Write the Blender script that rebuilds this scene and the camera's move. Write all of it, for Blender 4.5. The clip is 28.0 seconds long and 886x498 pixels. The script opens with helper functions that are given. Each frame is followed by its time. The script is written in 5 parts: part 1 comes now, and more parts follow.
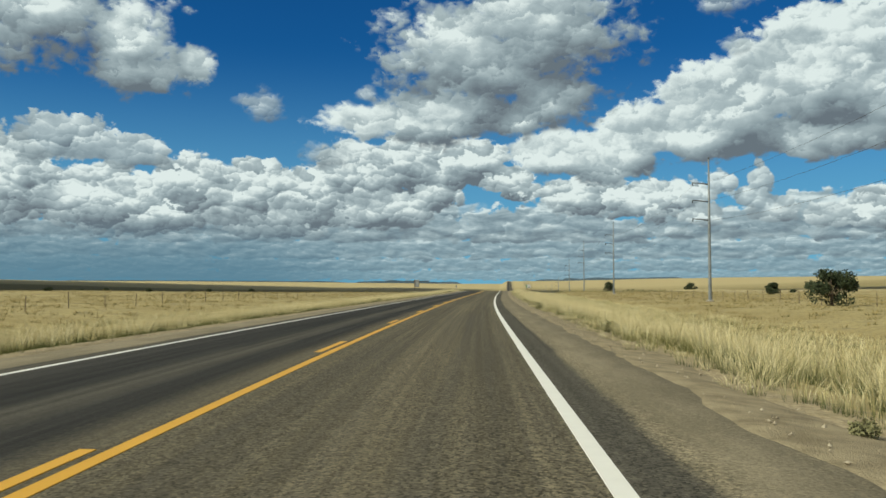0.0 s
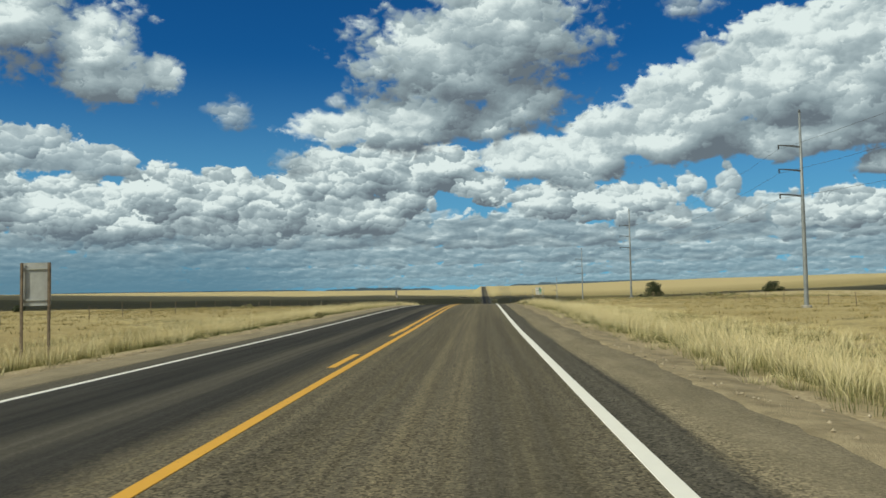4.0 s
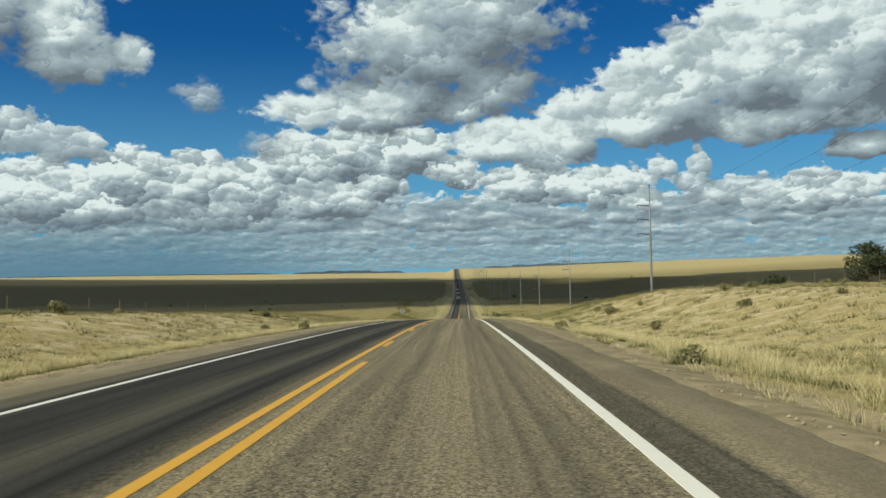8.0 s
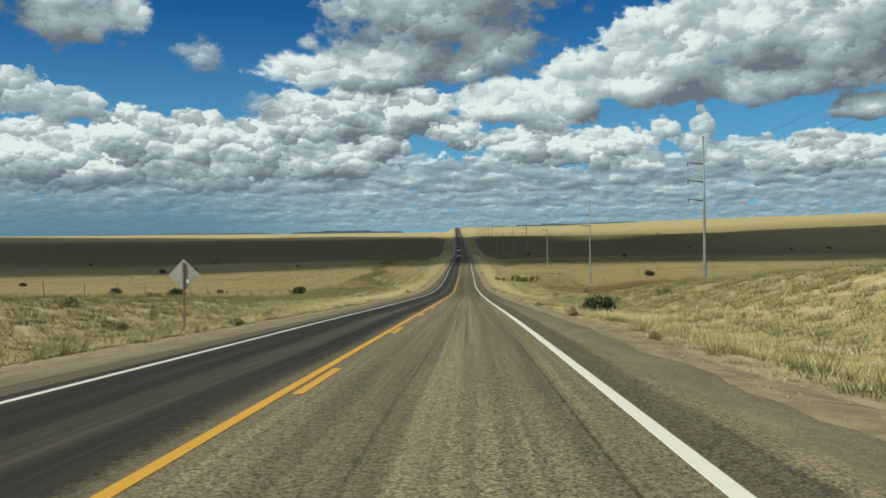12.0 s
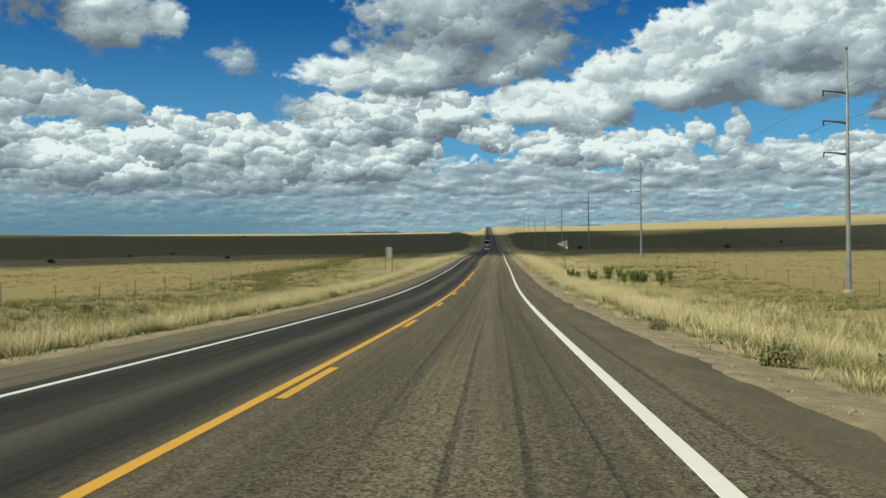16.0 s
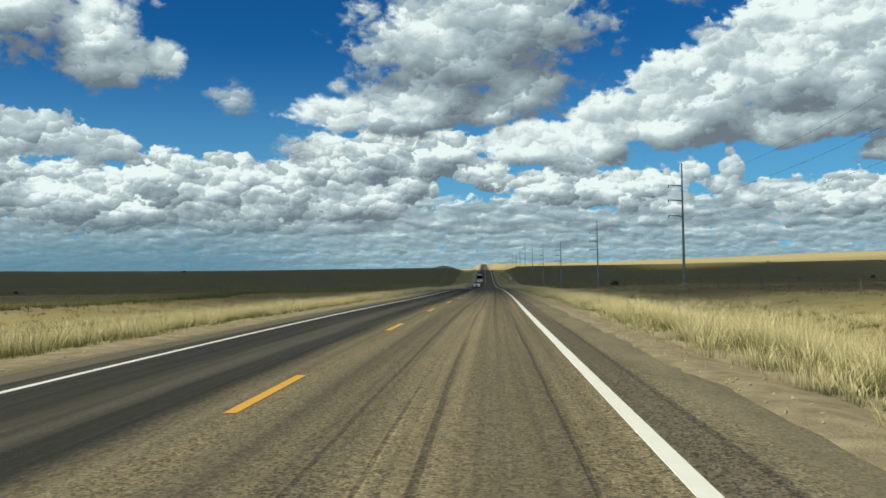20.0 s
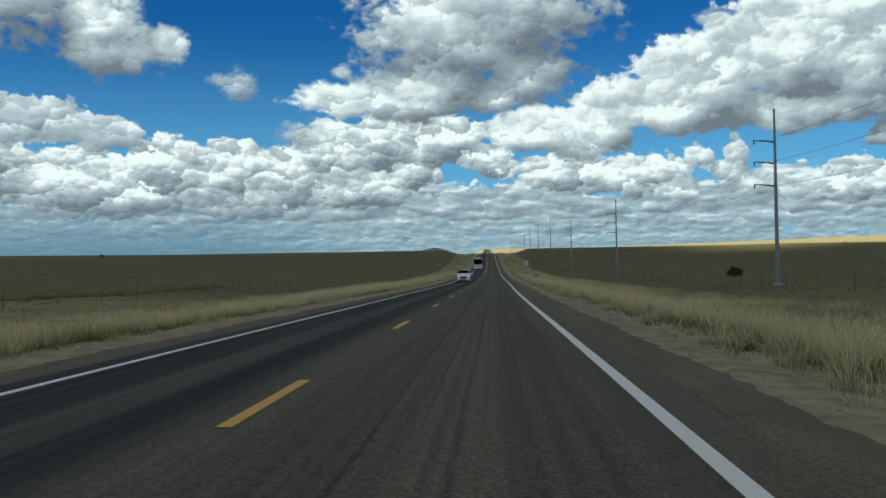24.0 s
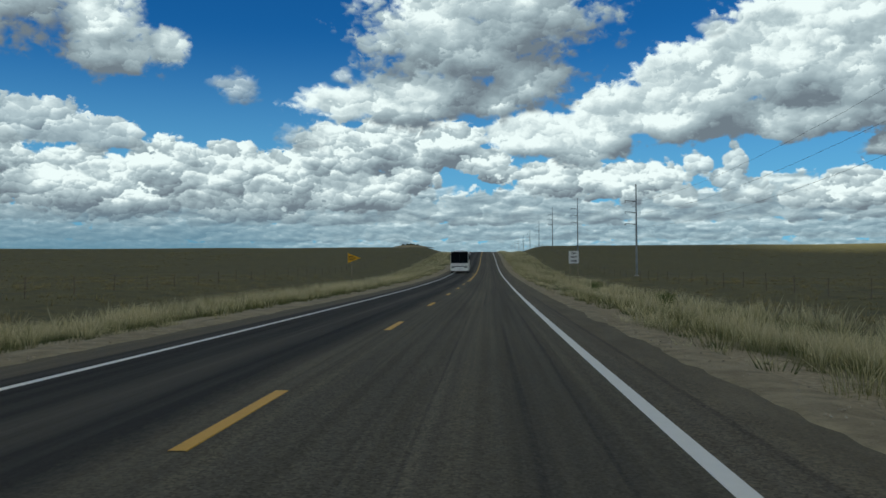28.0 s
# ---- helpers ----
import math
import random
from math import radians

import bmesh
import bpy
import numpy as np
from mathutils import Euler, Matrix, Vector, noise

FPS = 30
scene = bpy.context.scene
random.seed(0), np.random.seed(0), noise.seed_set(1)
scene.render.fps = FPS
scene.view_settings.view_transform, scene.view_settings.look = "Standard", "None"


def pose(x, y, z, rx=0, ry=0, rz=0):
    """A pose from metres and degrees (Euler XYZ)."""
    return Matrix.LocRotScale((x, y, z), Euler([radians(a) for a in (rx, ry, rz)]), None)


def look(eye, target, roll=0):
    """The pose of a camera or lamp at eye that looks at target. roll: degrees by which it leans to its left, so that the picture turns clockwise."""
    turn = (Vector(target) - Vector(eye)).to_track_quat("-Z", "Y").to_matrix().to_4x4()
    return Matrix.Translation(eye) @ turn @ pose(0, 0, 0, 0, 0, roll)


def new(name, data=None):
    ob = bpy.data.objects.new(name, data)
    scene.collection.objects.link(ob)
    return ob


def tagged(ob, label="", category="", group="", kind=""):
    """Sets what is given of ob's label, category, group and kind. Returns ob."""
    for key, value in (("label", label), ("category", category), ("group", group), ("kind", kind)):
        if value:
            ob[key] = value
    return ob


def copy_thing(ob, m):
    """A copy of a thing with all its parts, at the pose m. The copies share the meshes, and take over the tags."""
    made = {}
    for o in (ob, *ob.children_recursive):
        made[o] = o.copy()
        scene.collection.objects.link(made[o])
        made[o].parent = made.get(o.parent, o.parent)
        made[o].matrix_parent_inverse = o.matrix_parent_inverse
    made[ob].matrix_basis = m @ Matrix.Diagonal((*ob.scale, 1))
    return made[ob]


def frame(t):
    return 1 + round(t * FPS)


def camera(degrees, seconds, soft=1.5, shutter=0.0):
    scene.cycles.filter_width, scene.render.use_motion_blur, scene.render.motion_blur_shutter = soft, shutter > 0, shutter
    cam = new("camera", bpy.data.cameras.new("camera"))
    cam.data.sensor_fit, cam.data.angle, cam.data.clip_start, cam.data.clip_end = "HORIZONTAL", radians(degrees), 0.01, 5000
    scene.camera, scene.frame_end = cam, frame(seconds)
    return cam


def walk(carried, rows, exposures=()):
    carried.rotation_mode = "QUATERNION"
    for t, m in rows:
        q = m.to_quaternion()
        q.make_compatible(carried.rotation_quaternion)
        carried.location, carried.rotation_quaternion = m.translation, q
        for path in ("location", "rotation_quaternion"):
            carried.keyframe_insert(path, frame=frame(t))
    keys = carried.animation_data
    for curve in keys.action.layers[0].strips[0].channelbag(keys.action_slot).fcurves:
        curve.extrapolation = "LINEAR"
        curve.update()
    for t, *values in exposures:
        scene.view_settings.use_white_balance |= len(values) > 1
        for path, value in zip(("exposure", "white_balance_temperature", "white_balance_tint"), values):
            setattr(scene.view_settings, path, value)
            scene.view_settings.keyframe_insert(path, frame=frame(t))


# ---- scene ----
# the drive: seconds, place, yaw, pitch, lean
cam = camera(54.0, 28.0, soft=1.6, shutter=0.0)
DRIVE = [
    (0, 8.250, 0.00, 1.247, 5.004, 2.555, -0.104),
    (0.5, 7.450, 15.65, 1.313, 5.499, 1.983, 0.607),
    (1, 6.760, 31.30, 1.328, 5.074, 1.952, 0.987),
    (1.5, 6.115, 46.95, 1.341, 5.217, 1.872, 1.207),
    (2, 5.609, 62.60, 1.374, 4.751, 2.641, 1.307),
    (2.5, 5.032, 78.25, 1.402, 4.262, 2.808, 0.727),
    (3, 4.564, 93.90, 1.430, 4.123, 2.965, 0.488),
    (3.5, 4.126, 109.55, 1.473, 3.607, 3.013, 0.620),
    (5.5, 3.174, 172.15, 1.743, 2.895, 2.585, 1.358),
    (6, 3.006, 187.80, 1.836, 2.709, 2.453, 1.221),
    (6.5, 2.804, 203.45, 1.799, 2.294, 2.012, 1.251),
    (7, 2.682, 219.10, 1.632, 2.119, 1.940, 1.412),
    (7.5, 2.543, 234.75, 1.393, 1.939, 1.666, 1.585),
    (8, 2.405, 250.40, 1.084, 1.450, 1.802, 1.138),
    (8.5, 2.249, 266.05, 0.698, 1.851, 1.580, 1.033),
    (9, 2.103, 281.70, 0.253, 1.672, 1.347, 0.788),
    (9.5, 1.999, 297.35, -0.266, 1.551, 0.941, 0.874),
    (10, 1.944, 313.00, -0.874, 1.210, 0.865, 0.511),
    (10.5, 1.904, 328.65, -1.539, 1.284, 0.662, 0.368),
    (11, 1.883, 344.30, -2.263, 1.638, 0.049, 0.915),
    (11.5, 2.005, 359.95, -3.022, 1.637, -0.806, 1.105),
    (13.5, 2.249, 422.55, -6.375, 1.223, -0.427, 0.584),
    (14, 2.341, 438.20, -7.253, 1.922, -0.892, 0.904),
    (14.5, 2.347, 453.85, -8.108, 2.169, -1.077, 0.556),
    (15, 2.404, 469.50, -8.942, 2.146, -0.842, 0.388),
    (15.5, 2.433, 485.15, -9.759, 2.889, -0.975, 0.336),
    (16, 2.462, 500.80, -10.486, 3.661, -0.528, 0.854),
    (16.5, 2.441, 516.45, -11.135, 3.492, -0.005, 0.845),
    (17, 2.409, 532.10, -11.704, 3.682, 0.457, 0.656),
    (17.5, 2.385, 547.75, -12.121, 3.393, 1.098, 0.510),
    (18, 2.420, 563.40, -12.359, 3.584, 1.609, 0.804),
    (18.5, 2.416, 579.05, -12.470, 3.330, 2.073, 0.496),
    (19, 2.441, 594.70, -12.511, 3.977, 1.728, 0.918),
    (19.5, 2.384, 610.35, -12.502, 3.451, 2.067, 0.744),
    (20, 2.317, 626.00, -12.434, 3.395, 2.016, 0.841),
    (20.5, 2.163, 641.65, -12.362, 3.305, 2.002, 0.842),
    (21, 2.108, 657.30, -12.360, 3.275, 2.007, 0.364),
    (21.5, 2.254, 672.95, -12.393, 3.852, 1.488, 0.662),
    (23.5, 2.036, 735.55, -12.586, 3.794, 0.888, 0.867),
    (24, 1.831, 751.20, -12.649, 3.651, 1.108, 0.915),
    (24.5, 1.722, 766.85, -12.770, 3.729, 1.004, 0.690),
    (25, 1.643, 782.50, -12.911, 3.647, 0.999, 0.444),
    (25.5, 1.593, 798.15, -13.042, 3.691, 0.801, 0.528),
    (26, 1.622, 813.80, -13.164, 3.424, 0.992, 0.661),
    (26.5, 1.585, 829.45, -13.279, 3.477, 0.951, 0.551),
    (27, 1.567, 845.10, -13.375, 3.379, 1.050, 0.501),
    (27.5, 1.434, 860.75, -13.451, 3.432, 1.303, 0.561),
    (28, 1.281, 876.40, -13.507, 3.535, 1.417, 0.212),
]
EXPOSURES = [(0, -0.1, 6800, 0), (11, -0.08, 6800, 0), (16, 0.0, 6800, 0), (20, 0.08, 6800, 0), (24, 0.14, 6700, 0), (28, 0.14, 6700, 0)]
walk(cam, [(t, pose(x, y, z, 90 + p, r, w)) for t, x, y, z, w, p, r in DRIVE], EXPOSURES)

# ---- light: broken cumulus sky, sun behind and to the left ----
SUN_WAY = Vector((-0.62, -0.42, 0.66)).normalized()   # towards the sun
sun = new("sun", bpy.data.lights.new("sun", "SUN"))
sun.data.energy, sun.data.angle, sun.data.color = 4.0, radians(0.53), (1.0, 0.94, 0.80)
sun.matrix_world = look((0, 0, 400), Vector((0, 0, 400)) - SUN_WAY)


class Nodes:
    """Short hand for building node trees."""

    def __init__(self, tree):
        self.t = tree

    def add(self, kind):
        return self.t.nodes.new(kind)

    def link(self, a, b):
        self.t.links.new(a, b)

    def put(self, sock, v):
        if isinstance(v, bpy.types.NodeSocket):
            self.t.links.new(v, sock)
        elif v is not None:
            sock.default_value = v

    def math(self, op, a, b=None, c=None, clamp=False):
        n = self.add("ShaderNodeMath")
        n.operation, n.use_clamp = op, clamp
        for i, v in enumerate((a, b, c)):
            self.put(n.inputs[i], v)
        return n.outputs[0]

    def vec(self, op, a, b=None):
        n = self.add("ShaderNodeVectorMath")
        n.operation = op
        self.put(n.inputs[0], a)
        if b is not None:
            self.put(n.inputs[1], b)
        return n.outputs["Value"] if op in ("LENGTH", "DOT_PRODUCT") else n.outputs[0]

    def noise(self, v, scale, detail=4, rough=0.55, dims="3D", distort=0.0):
        n = self.add("ShaderNodeTexNoise")
        n.noise_dimensions = dims
        if v is not None:
            self.put(n.inputs["Vector"], v)
        n.inputs["Scale"].default_value, n.inputs["Detail"].default_value = scale, detail
        n.inputs["Roughness"].default_value, n.inputs["Distortion"].default_value = rough, distort
        return n.outputs["Fac"]

    def smooth(self, v, lo, hi, a=0.0, b=1.0):
        n = self.add("ShaderNodeMapRange")
        n.interpolation_type = "SMOOTHSTEP"
        self.put(n.inputs["Value"], v)
        for k, x in (("From Min", lo), ("From Max", hi), ("To Min", a), ("To Max", b)):
            self.put(n.inputs[k], x)
        return n.outputs["Result"]

    def mix(self, f, a, b, blend="MIX"):
        n = self.add("ShaderNodeMix")
        n.data_type, n.blend_type = "RGBA", blend
        self.put(n.inputs["Factor"], f)
        for s, v in ((n.inputs[6], a), (n.inputs[7], b)):
            self.put(s, (*v, 1) if isinstance(v, tuple) and len(v) == 3 else v)
        return n.outputs[2]

    def join(self, x, y, z=0.0):
        n = self.add("ShaderNodeCombineXYZ")
        for i, v in enumerate((x, y, z)):
            self.put(n.inputs[i], v)
        return n.outputs[0]

    def split(self, v):
        n = self.add("ShaderNodeSeparateXYZ")
        self.put(n.inputs[0], v)
        return n.outputs


def heap_group(name, heaps):
    """Fullness of a heaped cloud at (azimuth, elevation) in degrees: 1 in the middle of a heap, 0 at its rim."""
    g = bpy.data.node_groups.new(name, "ShaderNodeTree")
    g.interface.new_socket("Place", in_out="INPUT", socket_type="NodeSocketVector")
    g.interface.new_socket("Fullness", in_out="OUTPUT", socket_type="NodeSocketFloat")
    n = Nodes(g)
    place = n.add("NodeGroupInput").outputs[0]
    total = None
    for az, el, w, h in heaps:
        d = n.vec("MULTIPLY", n.vec("SUBTRACT", place, (az, el, 0)), (1 / w, 1 / h, 0))
        e = n.math("SUBTRACT", 1.0, n.vec("LENGTH", d))
        total = e if total is None else n.math("SMOOTH_MAX", total, e, 0.15)
    n.link(total, n.add("NodeGroupOutput").inputs[0])
    return g


UPPER = [(-5.0, 10.4, 4.0, 1.2), (0.0, 10.8, 3.0, 1.2), (-25.2, 15.4, 3.5, 3.2), (-24.2, 13.3, 4.0, 1.5), (-30.0, 16.5, 4.8, 3.8), (-21.1, 14.0, 1.6, 1.3),
         (-3.0, 14.8, 7.0, 4.6), (1.0, 16.8, 7.2, 5.0), (-9.0, 10.9, 5.0, 1.5), (-4.0, 11.6, 6.0, 2.4), (1.6, 12.6, 4.4, 2.8)]
SCRAPS = [(-16.9, 11.8, 1.8, 1.1), (-10.2, 12.6, 1.0, 0.8), (-7.2, 14.6, 2.4, 1.6), (13.0, 17.6, 2.2, 0.9), (13.8, 15.0, 1.2, 0.7), (-13.0, 8.6, 2.2, 1.0)]
BANK = [(8.6, 10.2, 3.6, 2.0), (13.0, 11.4, 4.8, 3.0), (18.6, 12.8, 6.0, 4.2), (25.0, 13.6, 6.4, 5.6), (31.0, 13.0, 6.0, 5.0), (20.0, 9.2, 8.0, 1.4), (2.2, 8.9, 3.2, 1.7), (22.0, 11.0, 7.0, 2.4), (11.5, 9.6, 4.5, 1.8),
        (6.0, 8.4, 4.0, 1.7), (24.8, 7.3, 2.6, 0.9), (21.5, 11.6, 8.0, 3.2)]
ROW = [(-26.4, 5.6, 4.8, 2.2), (-21.4, 6.6, 2.8, 2.1), (-17.4, 6.4, 2.9, 2.0), (-13.9, 6.2, 3.2, 2.2), (-10.4, 7.4, 3.4, 2.5), (-7.4, 8.6, 2.8, 1.7), (-5.6, 6.8, 2.4, 2.0),
       (-31.5, 6.5, 3.0, 3.0), (4.6, 6.0, 4.0, 1.5), (9.0, 5.8, 3.4, 1.4), (0.3, 6.3, 1.6, 0.7), (-3.4, 8.6, 3.0, 1.5), (-1.2, 7.2, 2.4, 1.0), (-23.5, 5.0, 5.0, 1.8), (-15.5, 4.9, 5.0, 1.8), (-9.0, 5.4, 4.0, 1.8), (22.7, 4.8, 3.4, 1.3), (28.5, 5.2, 3.4, 1.8)]

PUFFS = [(-28.8, 9.0, 4.0, 1.6), (-24.6, 8.4, 2.4, 1.2), (12.9, 6.7, 1.0, 0.8), (15.2, 6.9, 0.9, 1.1), (14.6, 5.7, 1.1, 0.8), (16.0, 4.8, 1.9, 0.9), (11.6, 4.6, 1.6, 0.8), (18.6, 4.4, 2.0, 0.8)]


def sky():
    world = bpy.data.worlds.new("sky")
    scene.world = world
    world.use_nodes = True
    n = Nodes(world.node_tree)
    world.node_tree.nodes.clear()
    way = n.add("ShaderNodeTexCoord").outputs["Generated"]
    x, y, z = n.split(way)
    az = n.math("MULTIPLY", n.math("ARCTAN2", x, y), 57.2958)
    el = n.math("MULTIPLY", n.math("ARCSINE", z), 57.2958)
    place = n.join(az, el, 0.0)
    nish = n.add("ShaderNodeTexSky")
    nish.sky_type, nish.sun_disc, nish.sun_elevation = "NISHITA", False, math.asin(SUN_WAY.z)
    nish.sun_rotation, nish.altitude = math.atan2(SUN_WAY.x, SUN_WAY.y), 2000
    nish.air_density, nish.dust_density, nish.ozone_density = 1.0, 0.3, 2.0
    deep = n.add("ShaderNodeHueSaturation")
    deep.inputs["Saturation"].default_value, deep.inputs["Value"].default_value = 1.32, 0.072
    n.link(nish.outputs[0], deep.inputs["Color"])
    clear = n.mix(1.0, deep.outputs[0], (0.25, 0.77, 1.12), "MULTIPLY")
    colour = n.mix(n.smooth(el, 0.0, 16.0, 0.85, 0.0), clear, (0.16, 0.42, 0.68))

    # billows shared by all clouds: soft swellings for the shading, frayed ones for the rims
    soft_at = n.vec("MULTIPLY", place, (0.26, 0.34, 0))
    soft = n.noise(soft_at, 1.0, 2.5, 0.45)
    soft_lit = n.noise(n.vec("ADD", soft_at, (-0.12, 0.30, 0)), 1.0, 2.0, 0.42)
    swell = n.math("SUBTRACT", n.noise(soft_at, 1.0, 2.0, 0.42), soft_lit)

    def billows(at, edge=0.10):
        """Rounded heads packed over one another: (distance from a head's middle, how much a place faces the light)."""
        v = n.add("ShaderNodeTexVoronoi")
        v.feature, v.voronoi_dimensions = "SMOOTH_F1", "2D"
        v.inputs["Scale"].default_value, v.inputs["Smoothness"].default_value = 1.0, edge
        v.inputs["Detail"].default_value = 0.0
        n.link(at, v.inputs["Vector"])
        return v.outputs["Distance"], n.vec("DOT_PRODUCT", n.vec("SUBTRACT", at, v.outputs["Position"]), (-0.45, 0.95, 0))

    def warped(scale, by, amount, shift=0.0):
        return n.vec("ADD", n.vec("MULTIPLY", place, scale), n.join(n.math("MULTIPLY", by, amount), n.math("MULTIPLY", by, -0.8 * amount), shift))

    fray = n.noise(n.vec("MULTIPLY", place, (1.15, 1.45, 0)), 1.0, 7, 0.60, distort=0.35)
    curl = n.noise(n.vec("MULTIPLY", place, (0.55, 0.75, 0)), 1.0, 5, 0.55)
    far_hollow, far_big = billows(warped((0.50, 0.80, 0), curl, 2.6), 0.28)
    small_hollow, far_small = billows(warped((1.15, 1.75, 0), fray, 2.2), 0.25)
    _, near_big = billows(warped((0.26, 0.38, 0), curl, 1.8), 0.45)
    _, near_mid = billows(warped((0.62, 0.9, 0), fray, 2.0), 0.35)
    wob = n.math("ADD", n.math("MULTIPLY", n.math("SUBTRACT", soft, 0.5), 0.9), n.math("ADD", n.math("MULTIPLY", n.math("SUBTRACT", fray, 0.5), 0.65),
                 n.math("ADD", n.math("MULTIPLY", n.math("SUBTRACT", 0.42, far_hollow), 0.42), n.math("MULTIPLY", n.math("SUBTRACT", 0.42, small_hollow), 0.20))))
    heads_far = n.math("ADD", n.math("MULTIPLY", far_big, 0.46), n.math("MULTIPLY", far_small, 0.24))
    heads_near = n.math("ADD", n.math("MULTIPLY", near_big, 0.30), n.math("ADD", n.math("MULTIPLY", near_mid, 0.20), n.math("MULTIPLY", far_small, 0.08)))

    def tint(tone, white=(0.80, 0.88, 0.935), grey=(0.15, 0.185, 0.235)):
        ramp = n.add("ShaderNodeValToRGB")
        e = ramp.color_ramp.elements
        e[0].position, e[0].color = 0.0, (*grey, 1)
        e[1].position, e[1].color = 1.0, (*white, 1)
        e.new(0.40).color = (0.28, 0.35, 0.415, 1)
        e.new(0.72).color = (0.445, 0.53, 0.60, 1)
        n.link(tone, ramp.inputs[0])
        return ramp.outputs[0]

    def row(colour, low, high, pace, seed, pale, share):
        """One rank of flat-based heaps between two elevations; nearer ranks stand higher and in front."""
        t = n.math("DIVIDE", n.math("SUBTRACT", el, low), high - low)
        at = n.join(n.math("MULTIPLY", az, pace), n.math("MULTIPLY", el, pace * 1.5), seed)
        crest = n.noise(n.join(n.math("MULTIPLY", az, pace * 0.55), 0.0, seed + 3.0), 1.0, 3, 0.6)
        puff = n.noise(at, 1.6, 6, 0.56)
        flat = n.join(n.math("MULTIPLY", az, pace * 0.8), n.math("MULTIPLY", el, pace * 2.6), seed)
        strata = n.noise(flat, 1.5, 5, 0.58, distort=0.3)
        strata_lit = n.noise(n.vec("ADD", flat, (-0.07, 0.24, 0.0)), 1.5, 5, 0.58, distort=0.3)
        hole, face = billows(n.vec("ADD", n.vec("MULTIPLY", flat, (1.9, 1.3, 0.0)), n.join(n.math("MULTIPLY", puff, 2.6), n.math("MULTIPLY", puff, -2.0), 0.0)), 0.3)
        top = n.math("ADD", n.math("MULTIPLY", n.math("SUBTRACT", crest, 0.5), 2.2), share)
        body = n.math("MINIMUM", n.math("SUBTRACT", top, t), n.math("ADD", 0.05, n.math("MULTIPLY", t, 2.5)))
        body = n.math("ADD", body, n.math("ADD", n.math("MULTIPLY", n.math("SUBTRACT", puff, 0.5), 1.2), n.math("MULTIPLY", n.math("SUBTRACT", 0.42, hole), 0.35)))
        cover = n.smooth(body, 0.0, 0.15)
        tone = n.math("ADD", n.math("ADD", 0.28, n.math("MULTIPLY", t, 0.62)), n.math("ADD", n.math("MULTIPLY", face, 0.30), n.math("MULTIPLY", n.math("SUBTRACT", strata, strata_lit), 1.9)), clamp=True)
        c = n.mix(pale, tint(tone), (0.225, 0.385, 0.51))
        return n.mix(n.math("MULTIPLY", cover, 0.96), colour, c)

    def heaped(colour, name, heaps, step, dim, rim=0.24, most=1.0, big_share=0.62, ragged=1.0, soft_share=1.0, crisp=1.0, near=False):
        g = heap_group(name, heaps)

        def full(p):
            k = n.add("ShaderNodeGroup")
            k.node_tree = g
            n.link(p, k.inputs[0])
            return k.outputs[0]

        here, above = full(place), full(n.vec("ADD", place, step))
        body = n.math("ADD", here, n.math("MULTIPLY", wob, ragged))
        cover = n.smooth(body, 0.0, rim, 0.0, most)
        big = n.math("MINIMUM", n.math("SUBTRACT", here, above), 0.55)
        detail = n.math("ADD", n.math("MULTIPLY", heads_near if near else heads_far, crisp), n.math("MULTIPLY", n.math("SUBTRACT", fray, 0.5), 0.16))
        lit = n.math("ADD", n.math("MULTIPLY", big, big_share), n.math("ADD", n.math("MULTIPLY", swell, soft_share), detail))
        tone = n.math("ADD", dim, lit, clamp=True)
        return n.mix(cover, colour, tint(tone))

    colour = row(colour, 0.5, 1.6, 0.95, 1.0, 0.66, 0.85)
    colour = row(colour, 1.1, 2.6, 0.62, 9.0, 0.48, 0.82)
    colour = row(colour, 1.9, 4.0, 0.45, 17.0, 0.30, 0.88)
    colour = row(colour, 3.0, 6.0, 0.33, 26.0, 0.14, 0.80)
    colour = heaped(colour, "heaped_row", ROW, (-0.5, 1.5, 0), 0.53, 0.12, ragged=0.85, big_share=0.62, soft_share=0.8, crisp=1.15)
    colour = heaped(colour, "loose_puffs", PUFFS, (-0.4, 0.8, 0), 0.56, 0.16, 0.95, 0.4, 1.1, crisp=0.8)
    colour = heaped(colour, "cloud_bank", BANK, (-1.2, 2.6, 0), 0.44, 0.20, big_share=0.85, ragged=0.8, soft_share=0.9, near=True)
    colour = heaped(colour, "upper_cumulus", UPPER, (-1.0, 2.4, 0), 0.34, 0.42, big_share=0.95, ragged=1.1, soft_share=0.9, near=True)
    colour = heaped(colour, "torn_scraps", SCRAPS, (-0.5, 0.8, 0), 0.36, 0.7, 0.75, 0.5, 1.5)
    # the broken cover goes on all round and overhead
    out = n.math("MAXIMUM", n.smooth(n.math("ABSOLUTE", az), 32, 38), n.smooth(el, 19.5, 25))
    wide = n.noise(n.vec("MULTIPLY", way, (3.0, 3.0, 4.5)), 1.0, 6, 0.6)
    # flat grey bases overhead, bright flanks towards the horizon
    flank = n.smooth(el, 20.0, 62.0)
    under = n.mix(n.smooth(wide, 0.70, 0.44), n.mix(flank, (0.36, 0.37, 0.36), (0.17, 0.175, 0.17)), n.mix(flank, (0.74, 0.75, 0.72), (0.38, 0.385, 0.37)))
    colour = n.mix(n.math("MULTIPLY", out, n.smooth(wide, 0.42, 0.54)), colour, under)
    # blue-grey rain curtain low on the left
    rain = n.math("MULTIPLY", n.smooth(el, 0.6, 4.8, 1.0, 0.0), n.smooth(az, -5.0, -19.0))
    colour = n.mix(n.math("MULTIPLY", rain, 0.85), colour, (0.105, 0.225, 0.335))
    back = n.add("ShaderNodeBackground")
